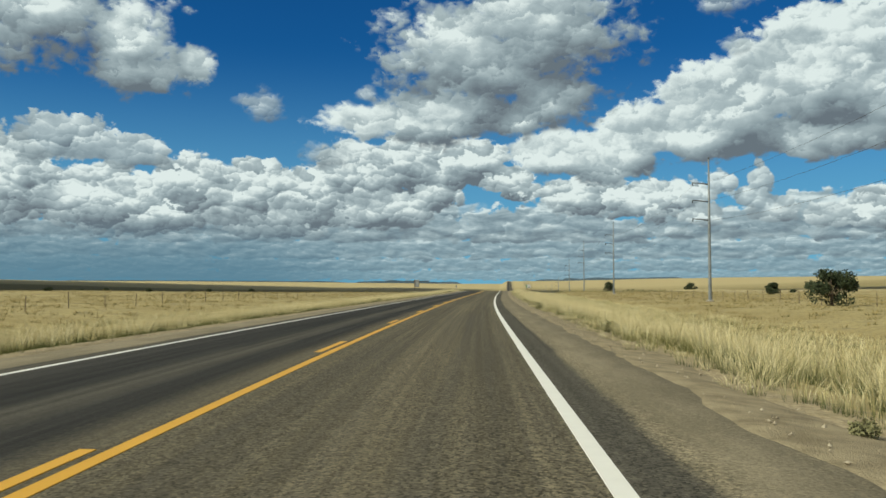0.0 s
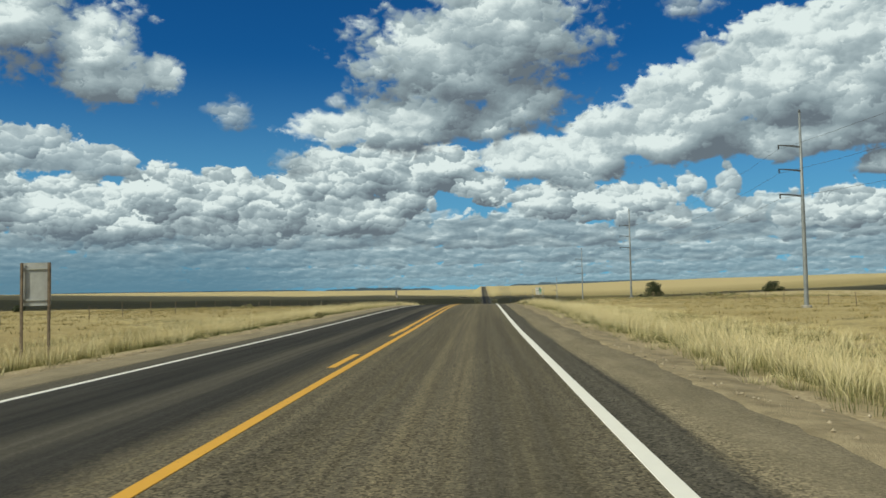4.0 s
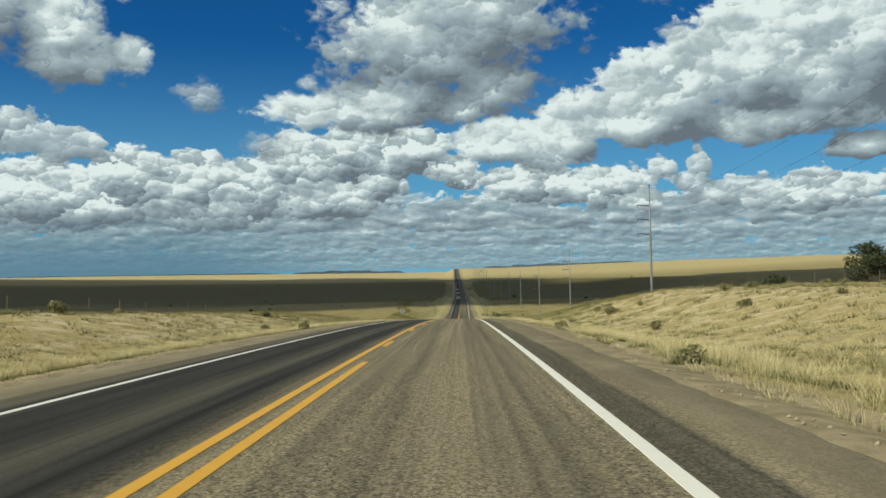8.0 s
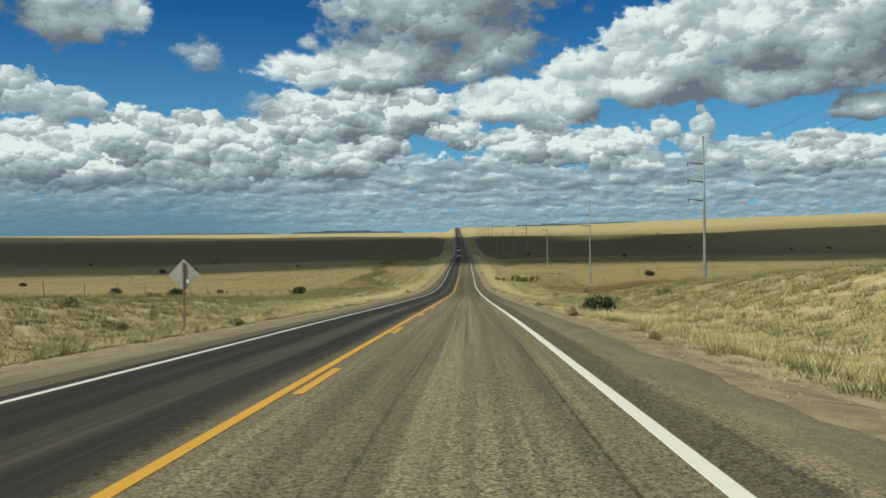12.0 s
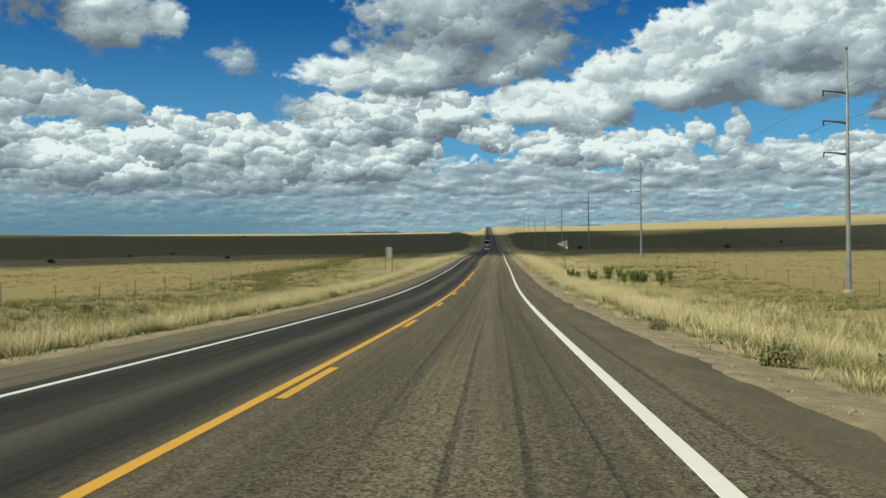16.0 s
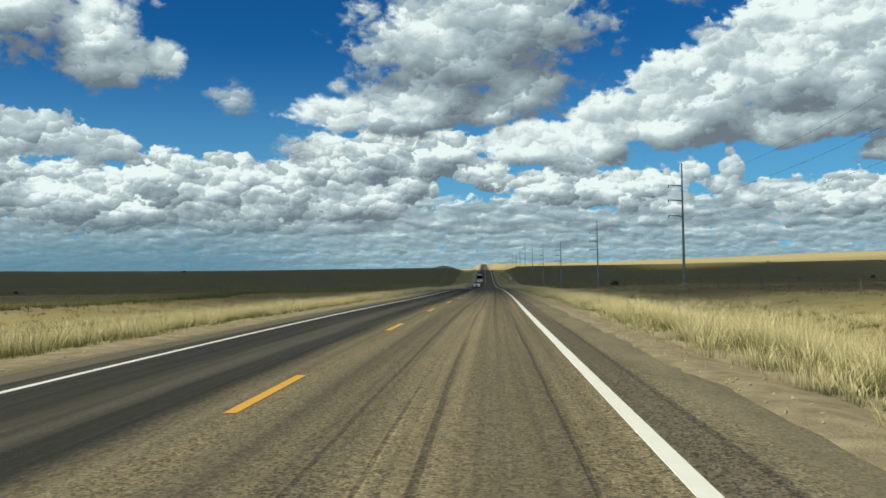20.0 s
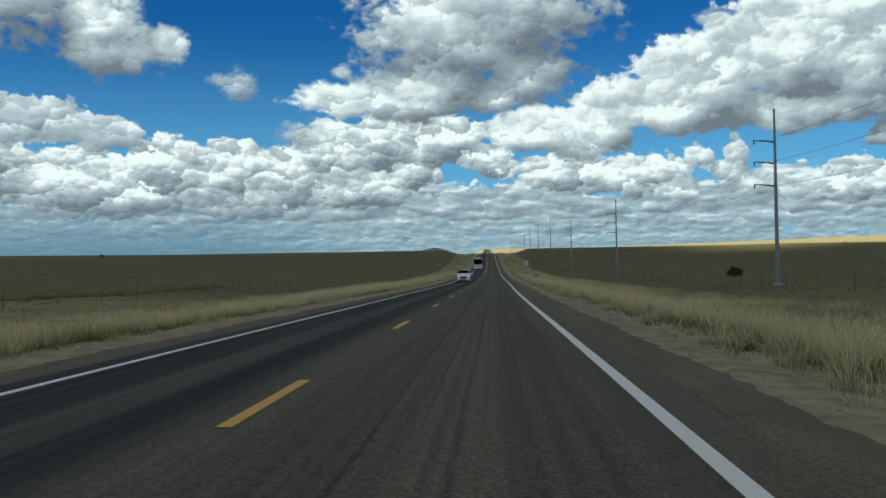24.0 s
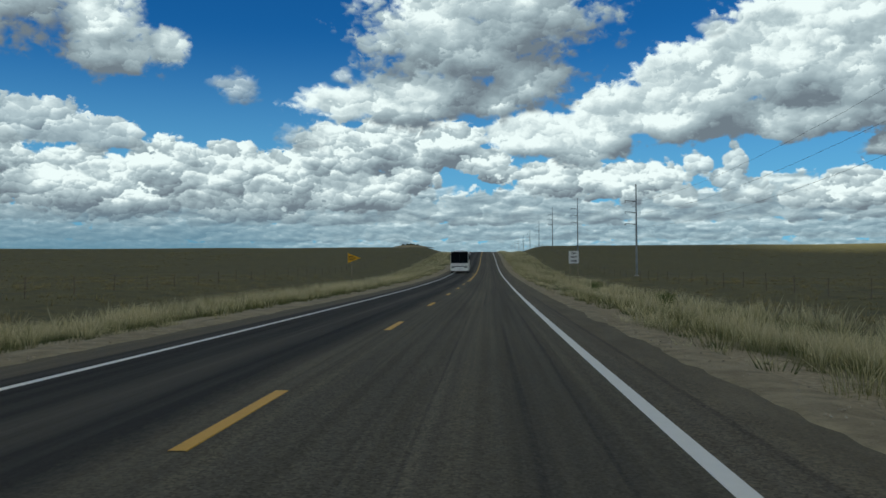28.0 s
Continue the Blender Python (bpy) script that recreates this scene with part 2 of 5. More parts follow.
    back.inputs["Strength"].default_value = 1.0
    n.link(colour, back.inputs["Color"])
    n.link(back.outputs[0], n.add("ShaderNodeOutputWorld").inputs[0])


sky()

# ---- materials ----
def material(name, rough=0.8, metal=0.0):
    m = bpy.data.materials.new(name)
    m.use_nodes = True
    n = Nodes(m.node_tree)
    p = m.node_tree.nodes["Principled BSDF"]
    p.inputs["Roughness"].default_value, p.inputs["Metallic"].default_value = rough, metal
    p.inputs["Specular IOR Level"].default_value = 0.3
    return m, n, p


def bump(n, p, height, strength=0.3, distance=0.02):
    b = n.add("ShaderNodeBump")
    b.inputs["Strength"].default_value, b.inputs["Distance"].default_value = strength, distance
    n.link(height, b.inputs["Height"])
    n.link(b.outputs[0], p.inputs["Normal"])


def spot(n):
    return n.add("ShaderNodeNewGeometry").outputs["Position"]


def mottled(name, a, b, scale=3.0, rough=0.8, metal=0.0, fine=40.0, relief=0.1, dist=0.01):
    """A surface whose colour wanders between a and b, with fine grain and relief."""
    m, n, p = material(name, rough, metal)
    pos = n.add("ShaderNodeTexCoord").outputs["Object"]
    f = n.math("ADD", n.math("MULTIPLY", n.noise(pos, scale, 4), 0.7), n.math("MULTIPLY", n.noise(pos, fine, 3), 0.3))
    n.link(n.mix(n.smooth(f, 0.32, 0.68), a, b), p.inputs["Base Color"])
    bump(n, p, n.noise(pos, fine, 3), relief, dist)
    return m


def asphalt_material():
    """Chip seal on the near lane, darker seal on the far lane; x of the map is the distance from the centre line, y runs along."""
    m, n, p = material("asphalt", 0.92)
    p.inputs["Specular IOR Level"].default_value = 0.12
    uv = n.add("ShaderNodeUVMap").outputs[0]
    u, v, _ = n.split(uv)
    pos = spot(n)
    wander = n.math("MULTIPLY", n.math("SUBTRACT", n.noise(n.join(0.0, n.math("MULTIPLY", v, 0.12)), 1.0, 3), 0.5), 0.5)
    uu = n.math("ADD", u, wander)
    grain = n.noise(pos, 60.0, 3, 0.7)
    stone = n.noise(n.vec("MULTIPLY", pos, (1.0, 0.5, 1.0)), 20.0, 4, 0.75)
    streak = n.noise(n.join(n.math("MULTIPLY", u, 5.0), n.math("MULTIPLY", v, 0.05)), 1.0, 5, 0.65)
    patch = n.noise(n.join(n.math("MULTIPLY", u, 0.5), n.math("MULTIPLY", v, 0.05)), 1.0, 4, 0.6)

    def band(c, w):
        return n.smooth(n.math("ABSOLUTE", n.math("SUBTRACT", uu, c)), w * 0.35, w, 1.0, 0.0)

    near = n.mix(n.smooth(patch, 0.35, 0.7), (0.165, 0.145, 0.099), (0.215, 0.187, 0.127))
    near = n.mix(n.math("MULTIPLY", n.math("MAXIMUM", band(0.95, 0.55), band(2.75, 0.55)), 0.35), near, (0.120, 0.107, 0.077))
    near = n.mix(n.math("MULTIPLY", band(1.85, 0.5), 0.35), near, (0.25, 0.216, 0.148))
    # pavement tone by stretch; past 690 m cloud shade is darkened into it
    age_and_shade = n.mix(n.smooth(v, 430.0, 500.0), n.mix(n.smooth(v, 150.0, 280.0), (0.80, 0.79, 0.77), (1.42, 1.40, 1.36)), n.mix(n.smooth(v, 560.0, 640.0), (0.80, 0.79, 0.77), n.mix(n.smooth(v, 690.0, 745.0), (1.18, 1.12, 1.04), (0.68, 0.69, 0.71))))
    near = n.mix(1.0, near, age_and_shade, "MULTIPLY")
    near = n.mix(1.0, near, n.mix(n.smooth(n.noise(n.join(n.math("MULTIPLY", u, 7.0), n.math("MULTIPLY", v, 0.03)), 1.0, 5, 0.6), 0.34, 0.66), (0.80, 0.80, 0.80), (1.14, 1.14, 1.13)), "MULTIPLY")
    tracks = n.math("MAXIMUM", band(0.75, 0.28), n.math("MAXIMUM", band(1.3, 0.2), n.math("MAXIMUM", band(2.45, 0.22), band(3.05, 0.25))))
    rubbed = n.math("MULTIPLY", tracks, n.smooth(n.noise(n.join(n.math("MULTIPLY", u, 2.0), n.math("MULTIPLY", v, 0.018)), 1.0, 4, 0.6), 0.42, 0.62, 0.0, 0.42))
    near = n.mix(rubbed, near, (0.075, 0.068, 0.052))
    far = n.mix(n.smooth(patch, 0.3, 0.7), (0.018, 0.019, 0.018), (0.027, 0.027, 0.025))
    far = n.mix(n.math("MULTIPLY", band(-1.6, 0.5), 0.65), far, (0.100, 0.093, 0.073))
    far = n.mix(n.math("MULTIPLY", band(-3.45, 0.5), 0.45), far, (0.06, 0.058, 0.053))
    far = n.mix(1.0, far, n.mix(n.smooth(n.noise(n.join(n.math("MULTIPLY", u, 4.0), n.math("MULTIPLY", v, 0.035)), 1.0, 5, 0.65), 0.34, 0.66), (0.62, 0.62, 0.64), (1.35, 1.34, 1.30)), "MULTIPLY")
    seal = n.mix(n.smooth(n.math("ADD", uu, n.math("MULTIPLY", n.math("SUBTRACT", stone, 0.5), 0.8)), -0.75, -0.1), far, near)
    # outside the edge lines: a dark strip, then the old tan shoulder
    old = n.mix(n.smooth(streak, 0.35, 0.65), (0.080, 0.074, 0.058), (0.110, 0.100, 0.076))
    edge = n.mix(n.smooth(v, 200.0, 330.0), old, n.mix(n.smooth(streak, 0.35, 0.65), (0.125, 0.108, 0.076), (0.165, 0.142, 0.098)))
    tan = n.mix(n.smooth(n.noise(n.join(n.math("MULTIPLY", u, 1.2), n.math("MULTIPLY", v, 0.35)), 1.0, 5, 0.65), 0.35, 0.7), (0.215, 0.184, 0.122), (0.300, 0.256, 0.172))
    # duller shoulder at 400-590 m; from 690 m painted darker for the cloud shadow
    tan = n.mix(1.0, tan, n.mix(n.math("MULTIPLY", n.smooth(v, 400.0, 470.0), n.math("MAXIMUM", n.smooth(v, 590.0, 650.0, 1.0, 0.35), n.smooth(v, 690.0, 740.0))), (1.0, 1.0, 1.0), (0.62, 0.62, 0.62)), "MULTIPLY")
    au = n.math("ABSOLUTE", uu)
    dirt = n.mix(n.smooth(n.math("ADD", au, n.math("MULTIPLY", n.math("SUBTRACT", stone, 0.5), 0.3)), 4.15, 4.35), edge, tan)
    col = n.mix(n.smooth(n.math("ABSOLUTE", u), 3.62, 3.75), seal, dirt)
    col = n.mix(n.math("MULTIPLY", n.smooth(streak, 0.3, 0.7), n.smooth(au, 4.0, 4.4, 0.35, 0.08)), col, (0.10, 0.094, 0.082))

    # long wandering cracks
    def crack(c, amp, seed, wide):
        w = n.math("MULTIPLY", n.math("SUBTRACT", n.noise(n.join(seed, n.math("MULTIPLY", v, 0.045)), 1.0, 6, 0.6), 0.5), amp)
        d = n.math("ABSOLUTE", n.math("SUBTRACT", n.math("SUBTRACT", u, c), w))
        show = n.smooth(n.noise(n.join(seed + 7.0, n.math("MULTIPLY", v, 0.03)), 1.0, 2), 0.42, 0.55)
        return n.math("MULTIPLY", n.smooth(d, wide * 0.3, wide, 1.0, 0.0), show)

    cracks = crack(1.95, 0.16, 1.3, 0.05)
    for c, amp, seed, wide in ((2.5, 0.10, 9.2, 0.05), (1.25, 0.3, 4.1, 0.035), (3.05, 0.2, 21.4, 0.03), (1.62, 0.2, 17.9, 0.03)):
        cracks = n.math("MAXIMUM", cracks, crack(c, amp, seed, wide))
    cracks = n.math("MULTIPLY", cracks, n.smooth(v, 330.0, 400.0))
    for c, amp, seed, wide in ((4.22, 0.18, 13.7, 0.06), (-4.2, 0.3, 25.0, 0.05)):
        cracks = n.math("MAXIMUM", cracks, crack(c, amp, seed, wide))
    col = n.mix(n.math("MULTIPLY", cracks, n.smooth(stone, 0.30, 0.62, 0.75, 0.25)), col, (0.035, 0.033, 0.030))
    # chips of light and dark stone
    cells = n.add("ShaderNodeTexVoronoi")
    cells.inputs["Scale"].default_value = 46.0
    n.link(n.vec("MULTIPLY", pos, (1.0, 0.8, 1.0)), cells.inputs["Vector"])
    chip, _, _ = n.split(cells.outputs["Color"])
    rough_zone = n.math("MULTIPLY", n.smooth(uu, -0.6, 0.3, 0.30, 1.0), n.smooth(n.math("ABSOLUTE", u), 4.3, 4.7, 1.15, 0.45))
    rough_zone = n.math("MULTIPLY", rough_zone, n.math("MULTIPLY", n.smooth(patch, 0.3, 0.65, 0.5, 1.0), n.smooth(v, 600.0, 740.0, 1.0, 0.55)))
    dark = n.mix(1.0, col, (0.42, 0.42, 0.42), "MULTIPLY")
    light = n.mix(1.0, col, (1.62, 1.60, 1.52), "MULTIPLY")
    col = n.mix(n.math("MULTIPLY", n.smooth(chip, 0.42, 0.12), rough_zone), col, dark)
    col = n.mix(n.math("MULTIPLY", n.smooth(chip, 0.66, 0.95), rough_zone), col, light)
    col = n.mix(n.math("MULTIPLY", n.smooth(grain, 0.45, 0.33), 0.5), col, (0.030, 0.029, 0.024))
    stone = n.math("ADD", stone, n.math("MULTIPLY", chip, n.math("MULTIPLY", rough_zone, 0.8)))
    n.link(col, p.inputs["Base Color"])
    bump(n, p, n.math("ADD", n.math("ADD", grain, stone), n.math("MULTIPLY", cracks, -1.5)), 0.5, 0.012)
    return m


def paint_material(name, a, b, worn):
    m, n, p = material(name, 0.6)
    pos = spot(n)
    chip = n.math("ADD", n.math("MULTIPLY", n.noise(pos, 22.0, 5, 0.7), 0.6), n.math("MULTIPLY", n.noise(pos, 1.2, 3), 0.4))
    col = n.mix(n.noise(pos, 5.0, 3), a, b)
    n.link(n.mix(n.smooth(chip, worn, worn + 0.07), col, (0.11, 0.10, 0.09)), p.inputs["Base Color"])
    bump(n, p, n.noise(pos, 60.0, 2), 0.3, 0.004)
    return m


def soil_material():
    """Dry range: straw turf, olive low plants and bare buff soil in patches of several sizes."""
    m, n, p = material("dry_range", 0.95)
    pos = spot(n)
    x, y, z = n.split(pos)
    flat = n.join(x, y, 0.0)
    broad = n.noise(n.vec("MULTIPLY", flat, (0.006, 0.011, 0)), 1.0, 4, 0.6)
    mid = n.noise(n.vec("MULTIPLY", flat, (0.035, 0.05, 0)), 1.0, 5, 0.65)
    small = n.noise(flat, 0.55, 5, 0.7)
    tuft = n.noise(flat, 3.2, 4, 0.7)
    straw = n.mix(n.smooth(mid, 0.35, 0.65), (0.36, 0.285, 0.120), (0.52, 0.425, 0.205))
    olive = n.mix(tuft, (0.15, 0.135, 0.052), (0.27, 0.23, 0.095))
    col = n.mix(n.smooth(n.math("ADD", n.math("MULTIPLY", small, 0.5), n.math("MULTIPLY", mid, 0.5)), 0.49, 0.64), straw, olive)
    col = n.mix(n.smooth(broad, 0.52, 0.66, 0.0, 0.45), col, (0.31, 0.205, 0.10))
    bare = n.math("MULTIPLY", n.smooth(small, 0.56, 0.70), n.smooth(mid, 0.40, 0.60))
    col = n.mix(n.math("MULTIPLY", bare, 0.7), col, (0.50, 0.41, 0.28))
    col = n.mix(n.smooth(tuft, 0.46, 0.62, 0.0, 0.55), col, (0.12, 0.11, 0.05))
    olive_slope = n.math("ADD", y, n.math("MULTIPLY", n.math("SUBTRACT", mid, 0.5), 160.0))
    # eroded slope below the crest: pale buff soil between the plants
    worn = n.math("MULTIPLY", n.smooth(y, 262.0, 305.0), n.smooth(y, 420.0, 500.0, 1.0, 0.0))
    col = n.mix(n.math("MULTIPLY", worn, n.smooth(small, 0.48, 0.60, 0.0, 0.85)), col, (0.64, 0.54, 0.36))
    # olive turf on the long slope, greener on the valley floor
    col = n.mix(n.math("MULTIPLY", n.smooth(olive_slope, 400.0, 520.0), n.smooth(mid, 0.38, 0.62, 0.25, 0.65)), col, (0.21, 0.18, 0.072))
    # the valley's cloud shade is also darkened into the soil colour
    shaded_valley = n.math("ADD", y, n.math("MULTIPLY", n.math("SUBTRACT", broad, 0.5), 420.0))
    col = n.mix(n.math("MULTIPLY", n.smooth(shaded_valley, 680.0, 860.0), n.math("MULTIPLY", n.smooth(y, 1150.0, 1350.0, 0.92, 0.0), n.smooth(x, 120.0, 320.0, 1.0, 0.35))), col, n.mix(n.smooth(small, 0.4, 0.65), (0.115, 0.102, 0.033), (0.065, 0.062, 0.023)))
    # paler straw tone on the far rise
    col = n.mix(n.smooth(y, 1450.0, 1900.0, 0.0, 0.7), col, (0.55, 0.45, 0.235))
    # buff gravel and dust beside the pavement
    u, _, _ = n.split(n.add("ShaderNodeUVMap").outputs[0])
    dust = n.math("ADD", n.math("ABSOLUTE", u), n.math("MULTIPLY", n.math("SUBTRACT", n.noise(flat, 1.4, 5, 0.65), 0.5), 3.0))
    col = n.mix(n.smooth(dust, 6.4, 7.8, 0.9, 0.0), col, n.mix(n.smooth(n.noise(flat, 9.0, 4, 0.7), 0.35, 0.65), (0.27, 0.215, 0.13), (0.46, 0.38, 0.245)))
    n.link(col, p.inputs["Base Color"])
    bump(n, p, n.math("ADD", small, n.math("MULTIPLY", tuft, 0.5)), 0.8, 0.25)
    return m


def blade_material(name, root, low, tip, pale):
    """Grass blades: green at the root, straw above; every blade a little different."""
    m, n, p = material(name, 0.75)
    _, v, _ = n.split(n.add("ShaderNodeUVMap").outputs[0])
    rnd = n.add("ShaderNodeNewGeometry").outputs["Random Per Island"]
    pos = spot(n)
    x, y, _ = n.split(pos)
    area = n.noise(n.join(x, y, 0.0), 0.11, 3)
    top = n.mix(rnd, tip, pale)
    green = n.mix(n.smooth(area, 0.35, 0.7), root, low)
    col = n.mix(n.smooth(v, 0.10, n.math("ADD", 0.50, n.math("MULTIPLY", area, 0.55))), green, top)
    n.link(col, p.inputs["Base Color"])
    p.inputs["Subsurface Weight"].default_value = 0.0
    return m


def plain(name, colour, rough=0.5, metal=0.0, worn=0.08):
    d = tuple(max(0.0, c * (1 - 2.2 * worn)) for c in colour)
    return mottled(name, d, colour, 2.5, rough, metal, 30.0, 0.05, 0.003)


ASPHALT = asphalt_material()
WHITE_LINE = paint_material("white_road_paint", (0.74, 0.73, 0.67), (0.84, 0.83, 0.77), 0.66)
YELLOW_LINE = paint_material("yellow_road_paint", (0.62, 0.33, 0.035), (0.72, 0.40, 0.05), 0.60)
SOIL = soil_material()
GRAVEL = mottled("shoulder_gravel", (0.215, 0.175, 0.105), (0.40, 0.33, 0.205), 2.2, 0.95, 0.0, 38.0, 1.0, 0.03)
STONE = mottled("buff_stone", (0.24, 0.20, 0.14), (0.52, 0.45, 0.33), 4.0, 0.9, 0.0, 40.0, 0.3, 0.01)
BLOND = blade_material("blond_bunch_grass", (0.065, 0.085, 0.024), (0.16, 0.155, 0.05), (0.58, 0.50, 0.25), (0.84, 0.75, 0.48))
FIELD = blade_material("field_grass", (0.11, 0.10, 0.04), (0.19, 0.155, 0.055), (0.36, 0.275, 0.105), (0.50, 0.40, 0.18))
SAGE = blade_material("sage_leaf", (0.10, 0.105, 0.05), (0.14, 0.13, 0.06), (0.25, 0.25, 0.12), (0.38, 0.35, 0.18))
FORB = blade_material("green_forb", (0.07, 0.095, 0.028), (0.11, 0.125, 0.04), (0.17, 0.175, 0.06), (0.34, 0.30, 0.12))
RUSSET = blade_material("russet_brush_stem", (0.10, 0.085, 0.035), (0.14, 0.10, 0.045), (0.22, 0.13, 0.065), (0.33, 0.22, 0.11))
JUNIPER = blade_material("juniper_leaf", (0.022, 0.034, 0.016), (0.03, 0.042, 0.02), (0.045, 0.062, 0.027), (0.07, 0.085, 0.038))
BARK = mottled("bark", (0.09, 0.065, 0.045), (0.20, 0.155, 0.11), 6.0, 0.9, 0.0, 30.0, 0.6, 0.02)
STEEL = mottled("weathered_steel_pole", (0.18, 0.20, 0.215), (0.30, 0.325, 0.335), 0.8, 0.55, 0.3, 12.0, 0.1, 0.004)
DARK_STEEL = mottled("dark_steel_arm", (0.06, 0.065, 0.07), (0.12, 0.125, 0.13), 3.0, 0.5, 0.4)
CONCRETE = mottled("concrete_footing", (0.30, 0.28, 0.25), (0.45, 0.43, 0.39), 3.0, 0.9, 0.0, 25.0, 0.4, 0.01)
WIRE = plain("grey_wire", (0.10, 0.10, 0.11), 0.5, 0.5)
POST_WOOD = mottled("weathered_post", (0.11, 0.085, 0.06), (0.23, 0.18, 0.135), 5.0, 0.9, 0.0, 40.0, 0.4, 0.01)
SIGN_WHITE = plain("white_sign_face", (0.78, 0.78, 0.76), 0.45, 0.0, 0.03)
SIGN_GREEN = plain("green_sign_face", (0.01, 0.23, 0.11), 0.4, 0.0, 0.05)
SIGN_YELLOW = plain("yellow_sign_face", (0.80, 0.42, 0.015), 0.45, 0.0, 0.04)
SIGN_BLACK = plain("black_sign_paint", (0.02, 0.02, 0.02), 0.5)
SIGN_BACK = mottled("bare_aluminium_sign_back", (0.30, 0.31, 0.30), (0.44, 0.45, 0.44), 2.0, 0.5, 0.35)
# dark wooded tone, with distance haze put in as blue-grey
HAZED_MESA = mottled("hazed_far_mesa", (0.05, 0.085, 0.115), (0.085, 0.125, 0.16), 0.004, 0.95, 0.0, 0.03, 0.1, 1.0)
CLOUD = plain("cloud_white", (0.85, 0.85, 0.85), 1.0)

# ---- ground and road ----
# road centre line and level every 50 m from -50 m
ROAD_X = [8.31, 5.48, 3.27, 1.88, 1.01, 0.52, 0.31, -0.0, -0.04, 0.13, 0.11, 0.15, -0.02, 0.0, -0.22, -0.09, -0.39, -0.68, -0.73, -1.1, -1.38, -1.79, -2.29, -2.89, -3.52, -4.15, -4.78, -5.41, -6.03]
ROAD_Z = [-0.62, 0.0, 0.11, 0.2, 0.34, 0.58, -0.18, -1.61, -3.78, -6.38, -9.16, -11.71, -13.42, -13.75, -13.61, -13.75, -13.89, -14.3, -14.67, -14.77, -14.58, -13.92, -12.44, -10.07, -8.0, -6.6, -6.2, -6.0, -5.6]
# level of the open range beside the road: (distance along, level), east then west
EAST = [(-400, -2), (-50, -0.3), (100, -0.25), (198, -0.1), (288, 0.2), (340, -0.6), (379, -2.8), (430, -6.2), (477, -9.6), (520, -13.0), (568, -15.0), (660, -13.7), (745, -13.6),
        (830, -14.9), (922, -15.1), (1021, -14.6), (1100, -10.6), (1160, -6.2), (1210, -4.2), (1300, -4.4), (1560, -3.0), (2500, 20), (4900, 40)]
WEST = [(-400, -2), (-50, -0.4), (100, -0.3), (200, 0.1), (300, -0.6), (387, -4.4), (450, -8.6), (500, -12.2), (568, -14.4), (660, -14.0), (745, -14.0),
        (830, -15.0), (922, -15.0), (1021, -14.0), (1100, -10.4), (1160, -6.4), (1213, -4.4), (1300, -4.4), (1560, -4.0), (2500, 10), (4900, 24)]


def smoothstep(a, b, x):
    t = np.clip((np.asarray(x, float) - a) / (b - a), 0, 1)
    return t * t * (3 - 2 * t)


def road_curve(values, s):
    c = np.asarray(values, float)
    x = np.clip((np.asarray(s, float) + 50) / 50, 1, len(c) - 2.001)
    i = x.astype(int)
    f = x - i
    p0, p1, p2, p3 = c[i - 1], c[i], c[i + 1], c[i + 2]
    return p1 + 0.5 * f * (p2 - p0 + f * (2 * p0 - 5 * p1 + 4 * p2 - p3 + f * (3 * (p1 - p2) + p3 - p0)))


def road_x(s):
    s = np.asarray(s, float)
    return road_curve(ROAD_X, s) - 0.0126 * np.maximum(0, s - 1290) - 0.05 * np.minimum(0, s)


def road_z(s):
    s = np.asarray(s, float)
    far = np.interp(s, [1290, 1560, 2500, 4900], [0, 2.4, 25.5, 46])
    return road_curve(ROAD_Z, s) + np.where(s > 1290, far, 0) + 0.01 * np.minimum(0, s)


def waves(x, s, size, seed):
    """Cheap smooth unevenness of about unit height, with features of that many metres."""
    rng = np.random.RandomState(seed)
    h = 0
    for k in range(7):
        a, f, q = rng.uniform(0, 6.28), rng.uniform(0.6, 1.6) * 6.28 / size, rng.uniform(0, 6.28)
        h = h + np.sin((x * math.cos(a) + s * math.sin(a)) * f + q)
    return h / 4


def shape(x, s):
    """Height that the ground is given at (x, s)."""
    x, s = np.asarray(x, float), np.asarray(s, float)
    o = x - road_x(s)
    a = np.abs(o)
    zr = road_z(s)
    e = np.interp(s, [k for k, _ in EAST], [v for _, v in EAST])
    w = np.interp(s, [k for k, _ in WEST], [v for _, v in WEST])
    east = smoothstep(-30, 30, o)
    n = w + (e - w) * east
    n = n + smoothstep(120, 1600, a) * 26 * smoothstep(480, 950, s) * (1 - smoothstep(1500, 2600, s) * 0.6)
    n = n + smoothstep(200, 800, o) * 9 * smoothstep(1150, 1650, s)
    n = n + smoothstep(35, 75, o) * 1.6 * smoothstep(300, 350, s) * (1 - smoothstep(400, 450, s))
    n = n + smoothstep(15, 120, a) * (0.35 * waves(x, s, 60, 3) + 1.1 * smoothstep(60, 300, a) * waves(x, s, 260, 4))
    n = n + smoothstep(8, 14, a) * 0.10 * waves(x, s, 9, 5)
    ditch = zr - 0.10 - 0.05 * (a - 5.4) - 0.45 * smoothstep(6.5, 10.5, a)
    z = ditch + (n - ditch) * smoothstep(9.5, 24, a)
    return np.where(a < 5.45, zr - 0.07, z)


